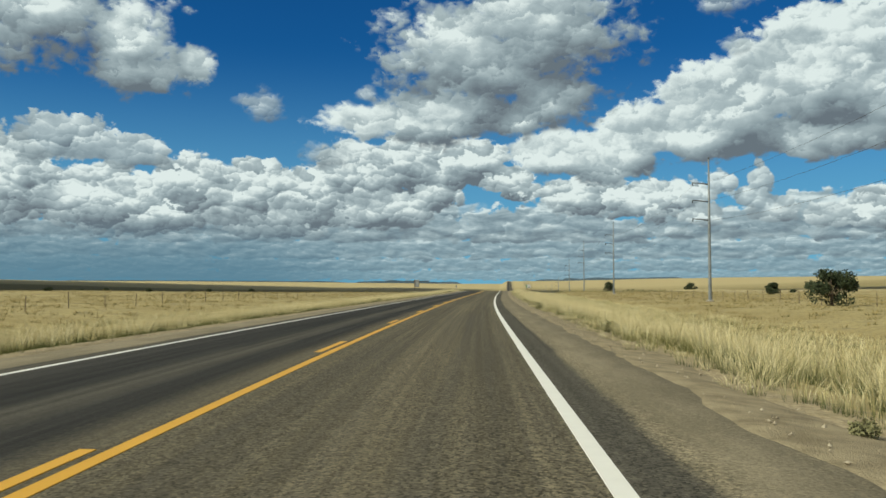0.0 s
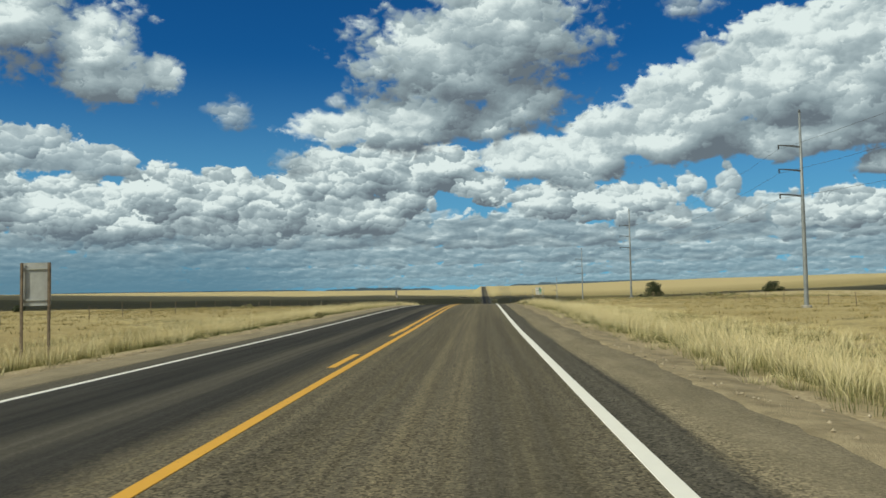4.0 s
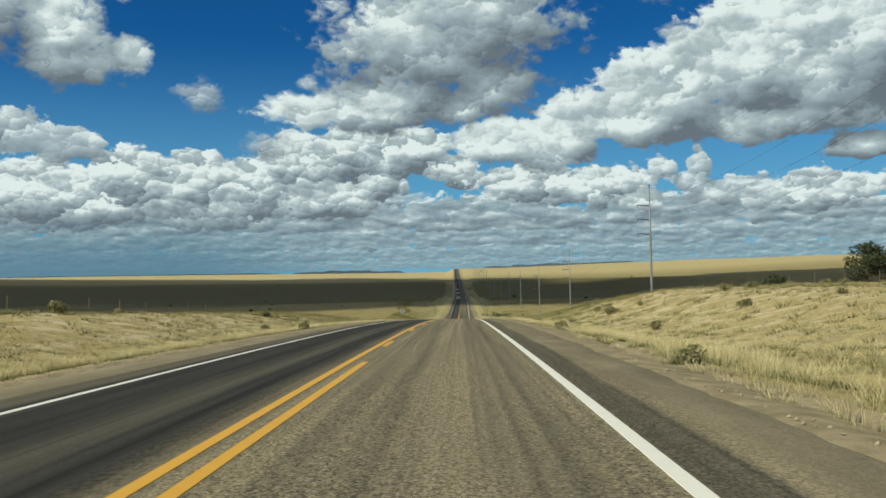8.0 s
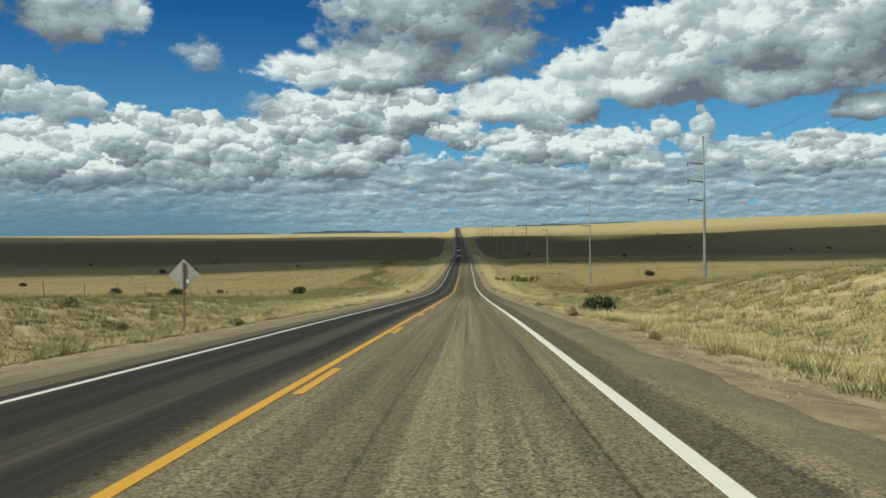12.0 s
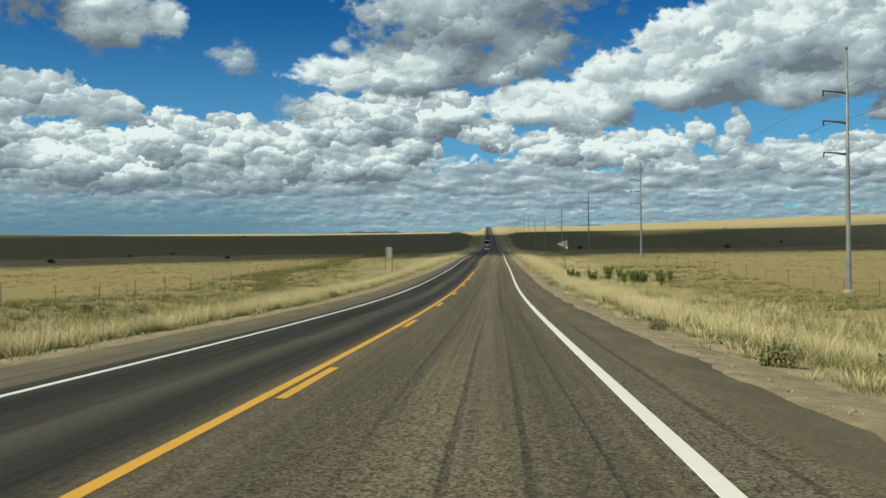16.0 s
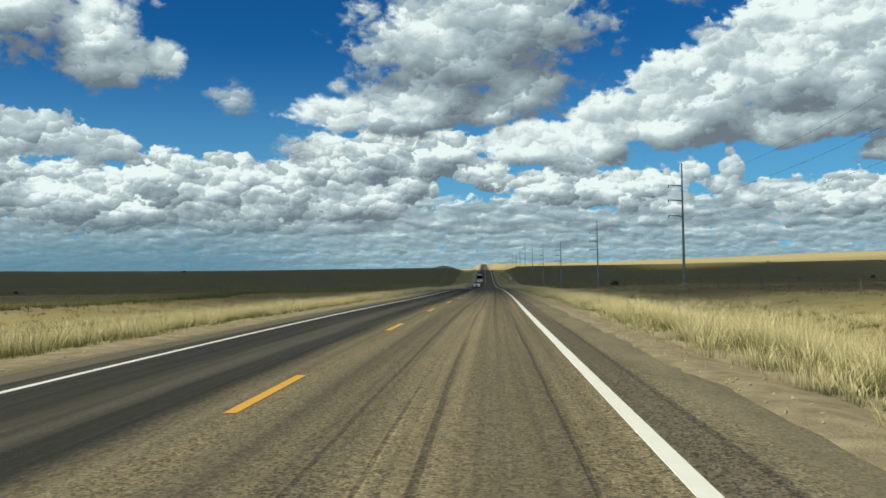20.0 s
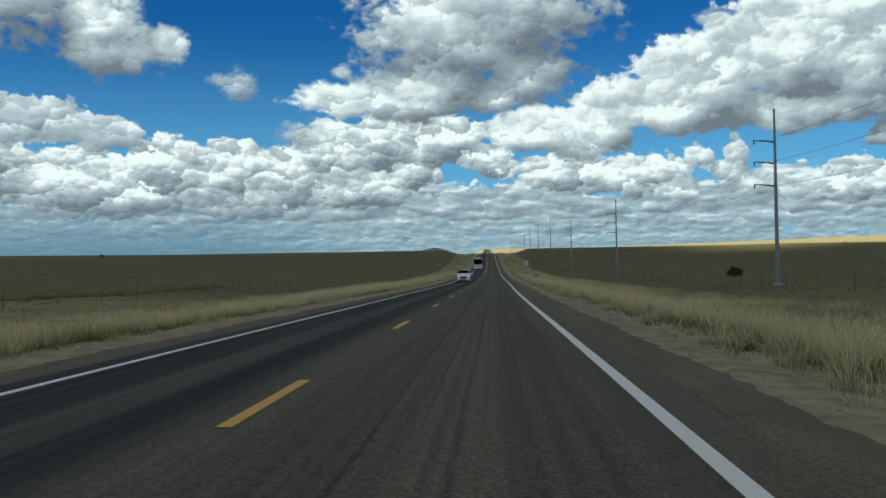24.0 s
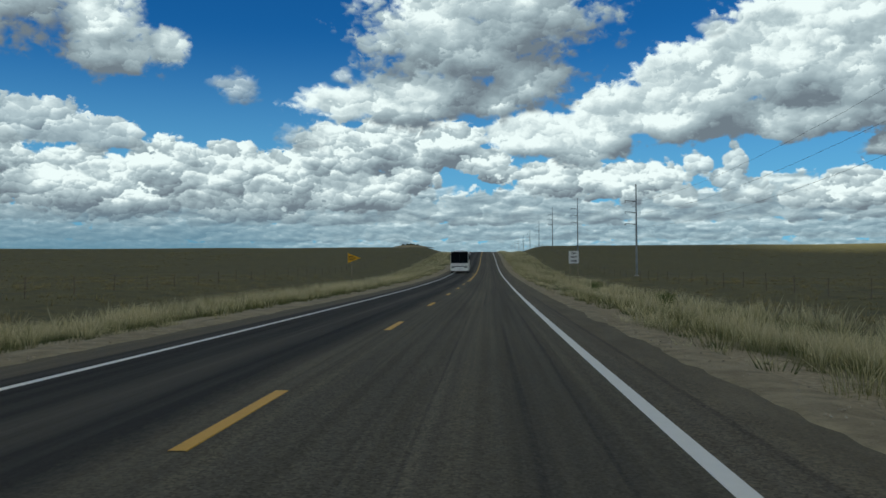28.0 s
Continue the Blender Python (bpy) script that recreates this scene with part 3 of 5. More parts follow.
def mesh_object(name, verts, quads, mat, uv=None, smooth=True):
    """A mesh object from arrays of corners and four-cornered faces, with a map if one is given for each corner of a face."""
    me = bpy.data.meshes.new(name)
    verts, quads = np.asarray(verts, np.float32), np.asarray(quads, np.int32)
    me.vertices.add(len(verts))
    me.vertices.foreach_set("co", verts.ravel())
    me.loops.add(quads.size)
    me.loops.foreach_set("vertex_index", quads.ravel())
    me.polygons.add(len(quads))
    k = quads.shape[1]
    me.polygons.foreach_set("loop_start", np.arange(0, quads.size, k, dtype=np.int32))
    me.polygons.foreach_set("use_smooth", np.full(len(quads), smooth))
    if uv is not None:
        layer = me.uv_layers.new(name="map")
        layer.uv.foreach_set("vector", np.asarray(uv, np.float32)[quads.ravel()].ravel())
    me.update(calc_edges=True)
    me.validate()
    me.materials.append(mat)
    return new(name, me)


def sheet(name, rows_s, offsets, height, mat, mapped=False, smooth=True, shift=0.0):
    """A strip along the road: one row of corners for each distance, one column for each offset from the centre line."""
    s, o = np.meshgrid(np.asarray(rows_s, float), np.asarray(offsets, float), indexing="ij")
    x = road_x(s) + o + (shift(s) if callable(shift) else shift)
    v = np.stack([x, s, height(x, s, o)], -1).reshape(-1, 3)
    n, m = s.shape
    i = np.arange((n - 1) * (m - 1))
    a = (i // (m - 1)) * m + i % (m - 1)
    quads = np.stack([a, a + 1, a + m + 1, a + m], 1)
    uv = np.stack([o, s], -1).reshape(-1, 2) if mapped else None
    return mesh_object(name, v, quads, mat, uv, smooth)


half = [5.3, 5.45, 5.7, 6.1, 6.6, 7.3, 8.2, 9.2, 10.5, 12, 14, 16.5, 19.5, 23, 27, 32, 38, 45, 54, 65, 80, 100, 125, 160, 205, 260, 330, 420, 540, 700, 900, 1200, 1600, 2200, 3100, 4300]
cols = [-v for v in reversed(half)] + [0] + half
rows_s = list(np.arange(-400, -60, 20)) + list(np.arange(-60, 1250, 2.5)) + list(1250 + np.cumsum(2.5 * 1.035 ** np.arange(120)))
rows_s = np.array([v for v in rows_s if v < 4800], float)
cols = np.array(cols, float)
_s, _o = np.meshgrid(rows_s, cols, indexing="ij")
HEIGHTS = shape(road_x(_s) + _o, _s)


def level(x, s):
    """Height of the ground's surface at (x, s)."""
    x, s = np.asarray(x, float), np.asarray(s, float)
    o = np.clip(x - road_x(s), cols[0] + 1e-3, cols[-1] - 1e-3)
    q = np.clip(s, rows_s[0] + 1e-3, rows_s[-1] - 1e-3)
    i, j = np.searchsorted(rows_s, q) - 1, np.searchsorted(cols, o) - 1
    f, g = (q - rows_s[i]) / (rows_s[i + 1] - rows_s[i]), (o - cols[j]) / (cols[j + 1] - cols[j])
    return (HEIGHTS[i, j] * (1 - f) + HEIGHTS[i + 1, j] * f) * (1 - g) + (HEIGHTS[i, j + 1] * (1 - f) + HEIGHTS[i + 1, j + 1] * f) * g


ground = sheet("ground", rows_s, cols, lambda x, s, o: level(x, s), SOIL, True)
tagged(ground, "dry straw-coloured grassland with bare buff patches", "ground", kind="structure")

road_s = list(np.arange(-60, 1300, 2.0)) + list(np.arange(1300, 2600, 20.0))
road_o = [-5.55, -5.4, -4.6, -3.7, -2.0, -0.3, 0.3, 2.0, 3.7, 4.6, 5.4, 5.55]
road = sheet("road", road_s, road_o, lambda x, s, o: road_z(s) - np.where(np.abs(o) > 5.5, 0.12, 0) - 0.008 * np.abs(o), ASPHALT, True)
tagged(road, "worn two-lane asphalt highway with cracked tan shoulders", "road", kind="structure")


def line(name, mat, offset, width, s0, s1, parent, step=2.0):
    s = np.linspace(s0, s1, max(2, int((s1 - s0) / step) + 1))
    o = [-width / 2 - 0.004, -width / 2, width / 2, width / 2 + 0.004]
    ob = sheet(name, s, o, lambda x, q, k: road_z(q) - 0.008 * np.abs(x - road_x(q)) + np.where(np.abs(k) > width / 2 + 0.001, -0.004, 0.005), mat, smooth=False, shift=offset)
    ob.parent = parent
    return ob


# gravel that has spread from the range over the pavement's edge
def gravel_edge(side):
    s = np.arange(-60, 1300, 0.5)
    rng = np.random.RandomState(11 + side)
    shift = (0.3 if side > 0 else 0.75) * smoothstep(540, 640, s)
    inner = 5.25 - shift + 0.10 * waves(s * 0, s, 7, 21 + side) + 0.05 * rng.uniform(-1, 1, len(s))
    outer = 6.5 - shift + 0.3 * waves(s * 0, s, 11, 31 + side)
    f = np.array([0, 0.08, 0.35, 0.7, 1.0])
    o = side * (inner[:, None] + (outer - inner)[:, None] * f)
    ss = np.repeat(s[:, None], 5, 1)
    x = road_x(ss) + o
    z = np.maximum(level(x, ss), np.where(np.abs(o) < 5.75, road_z(ss) - 0.008 * np.abs(o) - 0.10 * np.maximum(0, np.abs(o) - 5.4), -1e3)) + np.array([-0.012, 0.010, 0.022, 0.030, -0.03])
    z = z + rng.uniform(-0.004, 0.010, z.shape)
    n, m = ss.shape
    i = np.arange((n - 1) * (m - 1))
    a = (i // (m - 1)) * m + i % (m - 1)
    quads = np.stack([a, a + 1, a + m + 1, a + m], 1)
    ob = mesh_object("gravel_shoulder", np.stack([x, ss, z], -1).reshape(-1, 3), quads if side > 0 else quads[:, ::-1], GRAVEL)
    tagged(ob, "loose buff gravel along the pavement edge", "gravel", kind="structure")


gravel_edge(1), gravel_edge(-1)
line("edge_line", WHITE_LINE, lambda s: np.interp(s, [0, 100, 280, 600, 780, 900], [-3.83, -3.66, -3.39, -3.25, -3.18, -3.17]), 0.115, -60, 1300, road)
line("edge_line", WHITE_LINE, lambda s: np.interp(s, [0, 300, 600, 780, 900], [3.67, 3.62, 3.67, 3.68, 3.65]), 0.15, -60, 1300, road)
line("centre_line", YELLOW_LINE, lambda s: np.interp(s, [100, 170], [0.11, 0.165]), 0.135, -60, 268, road)
line("centre_line", YELLOW_LINE, lambda s: np.interp(s, [150, 260, 330], [-0.16, -0.18, -0.19]), 0.135, 150, 594, road)
line("centre_line", YELLOW_LINE, 0.13, 0.135, 957, 1300, road)
for k in range(-55, 30):
    s0 = 634 + 12.42 * k
    if s0 < 150:
        line("centre_dash", YELLOW_LINE, -0.12, 0.13, s0 + 2.6, s0 + 5.7, road)
    elif 268 < s0 < 594:
        line("centre_dash", YELLOW_LINE, 0.02, 0.13, s0, s0 + 3.1, road)
    elif 594 <= s0 < 957:
        line("centre_dash", YELLOW_LINE, 0.0, 0.13, s0, s0 + 3.1, road)
    elif s0 >= 957:
        line("centre_dash", YELLOW_LINE, -0.13, 0.13, s0, s0 + 3.1, road)



def pebbles(side):
    """Loose stones along the pavement's edge."""
    rng = np.random.RandomState(140 + side)
    n = 6000
    s = rng.uniform(-5, 900, n)
    shift = (0.3 if side > 0 else 0.75) * smoothstep(540, 640, s)
    o = 5.35 - shift + np.abs(rng.normal(0, 0.45, n))
    x = road_x(s) + side * o
    z = np.maximum(level(x, s), np.where(o < 5.75, road_z(s) - 0.05 - 0.10 * np.maximum(0, o - 5.4), -1e3)) + 0.035
    r = rng.uniform(0.010, 0.032, n) * np.where(rng.uniform(0, 1, n) > 0.97, 1.4, 1.0)
    unit = np.array([[1, 0, 0], [0, 1, 0], [-1, 0, 0], [0, -1, 0], [0, 0, 0.8], [0, 0, -0.8]], float)
    jig = unit[None] * rng.uniform(0.6, 1.3, (n, 6, 1)) + rng.uniform(-0.2, 0.2, (n, 6, 3))
    v = np.stack([x, s, z], 1)[:, None] + jig * r[:, None, None]
    f = np.array([[0, 1, 4], [1, 2, 4], [2, 3, 4], [3, 0, 4], [1, 0, 5], [2, 1, 5], [3, 2, 5], [0, 3, 5]])
    q = (np.arange(n)[:, None, None] * 6 + f[None]).reshape(-1, 3)
    ob = mesh_object("loose_stones", v.reshape(-1, 3), q, STONE, smooth=False)
    tagged(ob, "loose buff stones along the pavement edge", "stones", kind="stuff")


pebbles(1), pebbles(-1)

# ---- things ----
def part(name, bm, mat, parent=None, label="", smooth=False):
    me = bpy.data.meshes.new(name)
    bm.to_mesh(me)
    bm.free()
    me.materials.append(mat)
    if smooth:
        for f in me.polygons:
            f.use_smooth = True
    ob = new(name, me)
    ob.parent = parent
    return tagged(ob, label)


def tube(points, radii, sides=8, caps=True):
    """A round bar through points, with a radius for each."""
    bm = bmesh.new()
    rings = []
    pts = [Vector(p) for p in points]
    for i, p in enumerate(pts):
        way = (pts[min(i + 1, len(pts) - 1)] - pts[max(i - 1, 0)]).normalized()
        q = way.to_track_quat("Z", "Y")
        rings.append([bm.verts.new(p + q @ Vector((math.cos(a) * radii[i], math.sin(a) * radii[i], 0))) for a in (2 * math.pi * k / sides for k in range(sides))])
    for a, b in zip(rings, rings[1:]):
        for k in range(sides):
            bm.faces.new((a[k], a[(k + 1) % sides], b[(k + 1) % sides], b[k]))
    if caps:
        bm.faces.new(rings[0][::-1]), bm.faces.new(rings[-1])
    return bm


def box(sx, sy, sz, at=(0, 0, 0), bevel=0.0):
    bm = bmesh.new()
    bmesh.ops.create_cube(bm, size=1)
    bmesh.ops.scale(bm, vec=(sx, sy, sz), verts=bm.verts)
    bmesh.ops.translate(bm, vec=at, verts=bm.verts)
    if bevel:
        bmesh.ops.bevel(bm, geom=bm.edges[:], offset=bevel, segments=2, affect="EDGES")
    return bm


# power line: steel poles with three arms towards the road
POLES = [(5, 30.4), (100, 29.6), (198, 29.4), (288, 29.4), (379, 29.8), (477, 29.6), (570, 29.5), (662, 28.5), (742, 27.2), (829, 26.2), (922, 24.8), (1022, 24.4), (1122, 24.0),
         (1222, 23.4), (1320, 22.8), (1418, 22.0), (1516, 21.0), (1614, 20), (1712, 19), (1810, 18)]
ARMS = (9.3, 11.4, 13.4)
TALL = [16.2, 16.3, 16.3, 16.5, 16.8, 17.0, 19.0, 17.0, 16.0, 15.5, 14.8, 15.2] + [15.5] * 8


def power_pole():
    top = new("power_pole")
    part("shaft", tube([(0, 0, -0.6), (0, 0, 0.2), (0, 0, 8), (0, 0, 16.2)], [0.20, 0.195, 0.15, 0.085], 12), STEEL, top, smooth=True)
    part("footing", tube([(0, 0, -0.5), (0, 0, 0.16), (0, 0, 0.2)], [0.42, 0.42, 0.38], 16), CONCRETE, top, "pale concrete footing")
    part("cap", tube([(0, 0, 16.2), (0, 0, 16.32), (0, 0, 16.45)], [0.10, 0.10, 0.03], 8), DARK_STEEL, top)
    for h in ARMS:
        arm = part("arm", tube([(-0.1, 0, h - 0.08), (-0.9, 0, h + 0.03), (-1.85, 0, h + 0.10)], [0.085, 0.065, 0.045], 8), DARK_STEEL, top, "dark davit arm")
        for k in range(3):
            part("insulator", tube([(-1.8, 0, h + 0.04 - 0.1 * k), (-1.8, 0, h - 0.05 - 0.1 * k)], [0.075, 0.045], 8), DARK_STEEL, arm)
    return tagged(top, "tall grey steel power pole with three dark arms", "power pole", "poles of the power line")


first = power_pole()
tips = []
for i, (s, x) in enumerate(POLES):
    z = float(level(x, s))
    k = TALL[i] / 16.4
    if i:
        copy_thing(first, pose(x, s, z) @ Matrix.Diagonal((1, 1, k, 1)))
    tips.append([Vector((x - 1.8, s, z + (h - 0.25) * k)) for h in ARMS])
first.matrix_basis = pose(POLES[0][1], POLES[0][0], float(level(POLES[0][1], POLES[0][0])))
for k in range(3):
    pts = []
    for a, b in zip(tips, tips[1:]):
        for j in range(10):
            f = j / 10
            pts.append(a[k].lerp(b[k], f) - Vector((0, 0, 1.5 * 4 * f * (1 - f))))
    ob = part("overhead_wire", tube(pts, [0.010] * len(pts), 4), WIRE)
    tagged(ob, "thin grey overhead wire strung between power poles", "wire", "wires of the power line")

def thing_at(ob, x, s, turn=0.0, lift=0.0):
    ob.matrix_basis = pose(x, s, float(level(x, s)) + lift, 0, 0, turn)
    return ob


# far mesas along the skyline
def mesa(name, az0, az1, high, seed, label):
    rng = np.random.RandomState(seed)
    n = 90
    az = np.linspace(az0, az1, n)
    f = np.linspace(0, 1, n)
    prof = smoothstep(0, 0.10, f) * (1 - smoothstep(0.86, 1, f)) * (0.8 + 0.12 * waves(f * 0, f * 100, 30, seed) + 0.05 * rng.uniform(-1, 1, n))
    v, q = [], []
    for r, k in ((4190, 0.0), (4215, 0.45), (4225, 0.95), (4245, 1.0), (4330, 1.0), (4390, 0.0)):
        x, y = r * np.sin(np.radians(az)), 450 + r * np.cos(np.radians(az))
        v.append(np.stack([x, y, level(x, y) - 8 + (high + 8) * prof * k], 1))
    m = 6
    for j in range(m - 1):
        for i in range(n - 1):
            q.append((j * n + i, j * n + i + 1, (j + 1) * n + i + 1, (j + 1) * n + i))
    ob = mesh_object(name, np.concatenate(v), q, HAZED_MESA, smooth=False)
    return tagged(ob, label, "mesa", "mesas on the skyline", "structure")


mesa("backdrop_mesa", -12.2, -3.4, 14, 5, "far flat-topped blue-grey mesa on the skyline")
mesa("backdrop_mesa", -10.0, -6.0, 19, 6, "far flat-topped blue-grey mesa on the skyline")
mesa("backdrop_mesa", 0.6, 12.5, 13, 8, "far low blue-grey mesa on the skyline")
mesa("backdrop_mesa", 3.0, 7.0, 17, 9, "far low blue-grey mesa on the skyline")
mesa("backdrop_mesa", -33, -10.5, 9, 7, "far low dark wooded ridge on the skyline")
mesa("backdrop_mesa", 12, 33, 6, 10, "far low dark ridge on the skyline")


# a cumulus high behind the road, whose shadow lies over the valley
def high_cloud():
    rng = random.Random(4)
    bm = bmesh.new()

    def puff(x, s, r):
        c = Vector((x, s, -10)) + SUN_WAY * (2600 / SUN_WAY.z) + Vector((0, 0, rng.uniform(-30, 60)))
        m = Matrix.Translation(c) @ Matrix.Diagonal((r, r, r * 0.6, 1))
        made = bmesh.ops.create_icosphere(bm, subdivisions=2, radius=1.0, matrix=m)
        for v in made["verts"]:
            v.co += Vector(noise.noise_vector(v.co * 0.012)) * r * 0.12

    x = -1150.0
    while x < 900:
        edge = 746 - 60 * min(1, max(0, (abs(x) - 8) / 25)) + 0.6 * max(-60, min(0, x + 40)) + rng.uniform(-8, 8)
        r = 24 if abs(x) < 110 else 66
        puff(x, edge + r, r)
        puff(x, edge + 60, 60)
        puff(x, edge + 150, 110)
        x += 26 if abs(x) < 130 else 60
    for s in range(960, 1760, 150):
        x = -1100
        west, east0, east1 = (float(np.interp(s, [960, 1110, 1260, 1500, 1760], v)) for v in ([110, -45, -70, -90, -180], [60, 150, 330, 600, 600], [900, 820, 620, 0, 0]))
        while x < 900:
            if x < west or east0 < x < east1:
                puff(x + rng.uniform(-25, 25), s + rng.uniform(-20, 20), rng.uniform(125, 165) if x < west else rng.uniform(95, 135))
            x += 145
    tagged(part("cumulus_cloud", bm, CLOUD, smooth=True), "broad white cumulus cloud high over the range", "cloud", kind="structure")


high_cloud()


# ---- plants ----
def blades(name, mat, centres, heights, count, spread, width, lean, seed, label, segments=2, droop=0.35):
    """Many grass blades in clumps round the given (x, s) places; one object."""
    rng = np.random.RandomState(seed)
    n = len(centres) * count
    c = np.repeat(np.asarray(centres, float), count, 0)
    h = np.repeat(np.asarray(heights, float), count) * rng.uniform(0.55, 1.1, n)
    a = rng.uniform(0, 6.2832, n)
    r = np.sqrt(rng.uniform(0, 1, n)) * spread * np.repeat(rng.uniform(0.6, 1.3, len(centres)), count)
    base = np.stack([c[:, 0] + r * np.cos(a), c[:, 1] + r * np.sin(a)], 1)
    z = level(base[:, 0], base[:, 1]) - 0.02
    out = a + rng.uniform(-0.7, 0.7, n)
    reach = h * (lean * rng.uniform(0.3, 1.2, n) + 0.5 * lean * r / max(spread, 0.01))
    dx, dy = np.cos(out) * reach, np.sin(out) * reach
    face = rng.uniform(0, 3.1416, n)
    w = width * rng.uniform(0.6, 1.3, n)
    wx, wy = np.cos(face) * w / 2, np.sin(face) * w / 2
    tip = np.stack([base[:, 0] + dx * 1.25, base[:, 1] + dy * 1.25, z + h], 1)
    lo = np.stack([base[:, 0] - wx, base[:, 1] - wy, z], 1)
    hi = np.stack([base[:, 0] + wx, base[:, 1] + wy, z], 1)
    i = np.arange(n)
    if segments == 1:
        v = np.stack([lo, hi, tip], 1).reshape(-1, 3)
        q = np.stack([3 * i, 3 * i + 1, 3 * i + 2], 1)
        uv = np.tile([[0, 0], [1, 0], [0.5, 1]], (n, 1))
    else:
        mx, my, mz = base[:, 0] + dx * droop, base[:, 1] + dy * droop, z + h * 0.6
        m0 = np.stack([mx - wx * 0.8, my - wy * 0.8, mz], 1)
        m1 = np.stack([mx + wx * 0.8, my + wy * 0.8, mz], 1)
        v = np.stack([lo, hi, m0, m1, tip], 1).reshape(-1, 3)
        b = 5 * i
        q = np.concatenate([np.stack([b, b + 1, b + 3], 1), np.stack([b, b + 3, b + 2], 1), np.stack([b + 2, b + 3, b + 4], 1)])
        uv = np.tile([[0, 0], [1, 0], [0, 0.6], [1, 0.6], [0.5, 1]], (n, 1))
    ob = mesh_object(name, v, q, mat, uv, smooth=False)
    return tagged(ob, label, "grass", kind="stuff")


def scatter(side, o0, o1, s0, s1, per_m2, seed, patchy=0.0, size=9.0):
    rng = np.random.RandomState(seed)
    n = int((o1 - o0) * (s1 - s0) * per_m2)
    o, s = rng.uniform(o0, o1, n), rng.uniform(s0, s1, n)
    if patchy:
        keep = waves(o, s, size, seed + 50) + rng.uniform(-0.4, 0.4, n) > patchy - 1
        o, s = o[keep], s[keep]
    return np.stack([road_x(s) + side * o, s], 1), o, s


def verge_height(side, o, s):
    """Tall on the crest and in the valley, short on the worn slope between."""
    slope = smoothstep(228, 288, s) * (1 - smoothstep(430 + 15 * side, 515 + 45 * side, s))
    tall = 0.80 - 0.42 * slope
    ragged = 0.16 * waves(o, s, 5, 61 + side) + 0.14 * waves(o * 0, s, 23, 63 + side)
    return np.clip((tall + ragged) * (0.55 + 0.45 * smoothstep(6.2, 7.6, o)), 0.18, 1.15)


def verge_start(side, s):
    """Where the grass begins, from the centre line."""
    return 6.25 - (0.4 if side > 0 else 0.9) * smoothstep(540, 640, s)


for side in (1, -1):
    pts, o, s = scatter(side, 6.0, 10.0, -5, 900, 2.6, 70 + side, 0.22, 6.0)
    first_row = verge_start(side, s) + 0.20 * waves(o * 0, s, 7, 80 + side)
    pts[:, 0] += side * (first_row - 6.0)
    keep = (o - 6.0 > 0.35) | (np.arange(len(o)) % 6 == 0)
    pts, o, s = pts[keep], o[keep], s[keep]
    front = o < 7.9
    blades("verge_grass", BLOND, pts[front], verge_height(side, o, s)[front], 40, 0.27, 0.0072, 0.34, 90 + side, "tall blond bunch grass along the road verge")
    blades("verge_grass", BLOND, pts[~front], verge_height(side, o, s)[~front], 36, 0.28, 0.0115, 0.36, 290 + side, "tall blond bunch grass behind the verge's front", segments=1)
    pts, o, s = scatter(side, 6.0, 6.9, -5, 900, 1.5, 170 + side, 0.5, 4.0)
    pts[:, 0] += side * (verge_start(side, s) - 6.35)
    blades("verge_grass", BLOND, pts, 0.24 + 0.12 * waves(o, s, 4, 67), 26, 0.15, 0.008, 0.5, 190 + side, "small grass tufts at the gravel edge")
    pts, o, s = scatter(side, 9.6, 17.0, -5, 900, 1.5, 72 + side, 0.35, 8.0)
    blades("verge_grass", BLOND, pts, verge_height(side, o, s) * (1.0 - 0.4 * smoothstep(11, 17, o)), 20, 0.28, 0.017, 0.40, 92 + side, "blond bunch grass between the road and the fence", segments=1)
    pts, o, s = scatter(side, 5.9, 14.0, 900, 1230, 1.0, 74 + side, 0.5, 8.0)
    blades("verge_grass", BLOND, pts, verge_height(side, o, s), 16, 0.3, 0.035, 0.42, 94 + side, "tall blond bunch grass along the far verge", segments=1)
    pts, o, s = scatter(side, 16, 62, -5, 1000, 0.42, 76 + side, 0.6, 14.0)
    blades("range_grass", FIELD, pts, 0.27 + 0.10 * waves(o, s, 12, 65), 10, 0.34, 0.036, 0.5, 96 + side, "short tan range grass in tufts", segments=1)
    pts, o, s = scatter(side, 60, 200, 0, 1150, 0.05, 78 + side, 0.8, 40.0)
    blades("range_grass", FIELD, pts, 0.36 + 0.08 * waves(o, s, 30, 66), 12, 0.7, 0.08, 0.6, 98 + side, "short tan range grass in scattered tufts", segments=1)


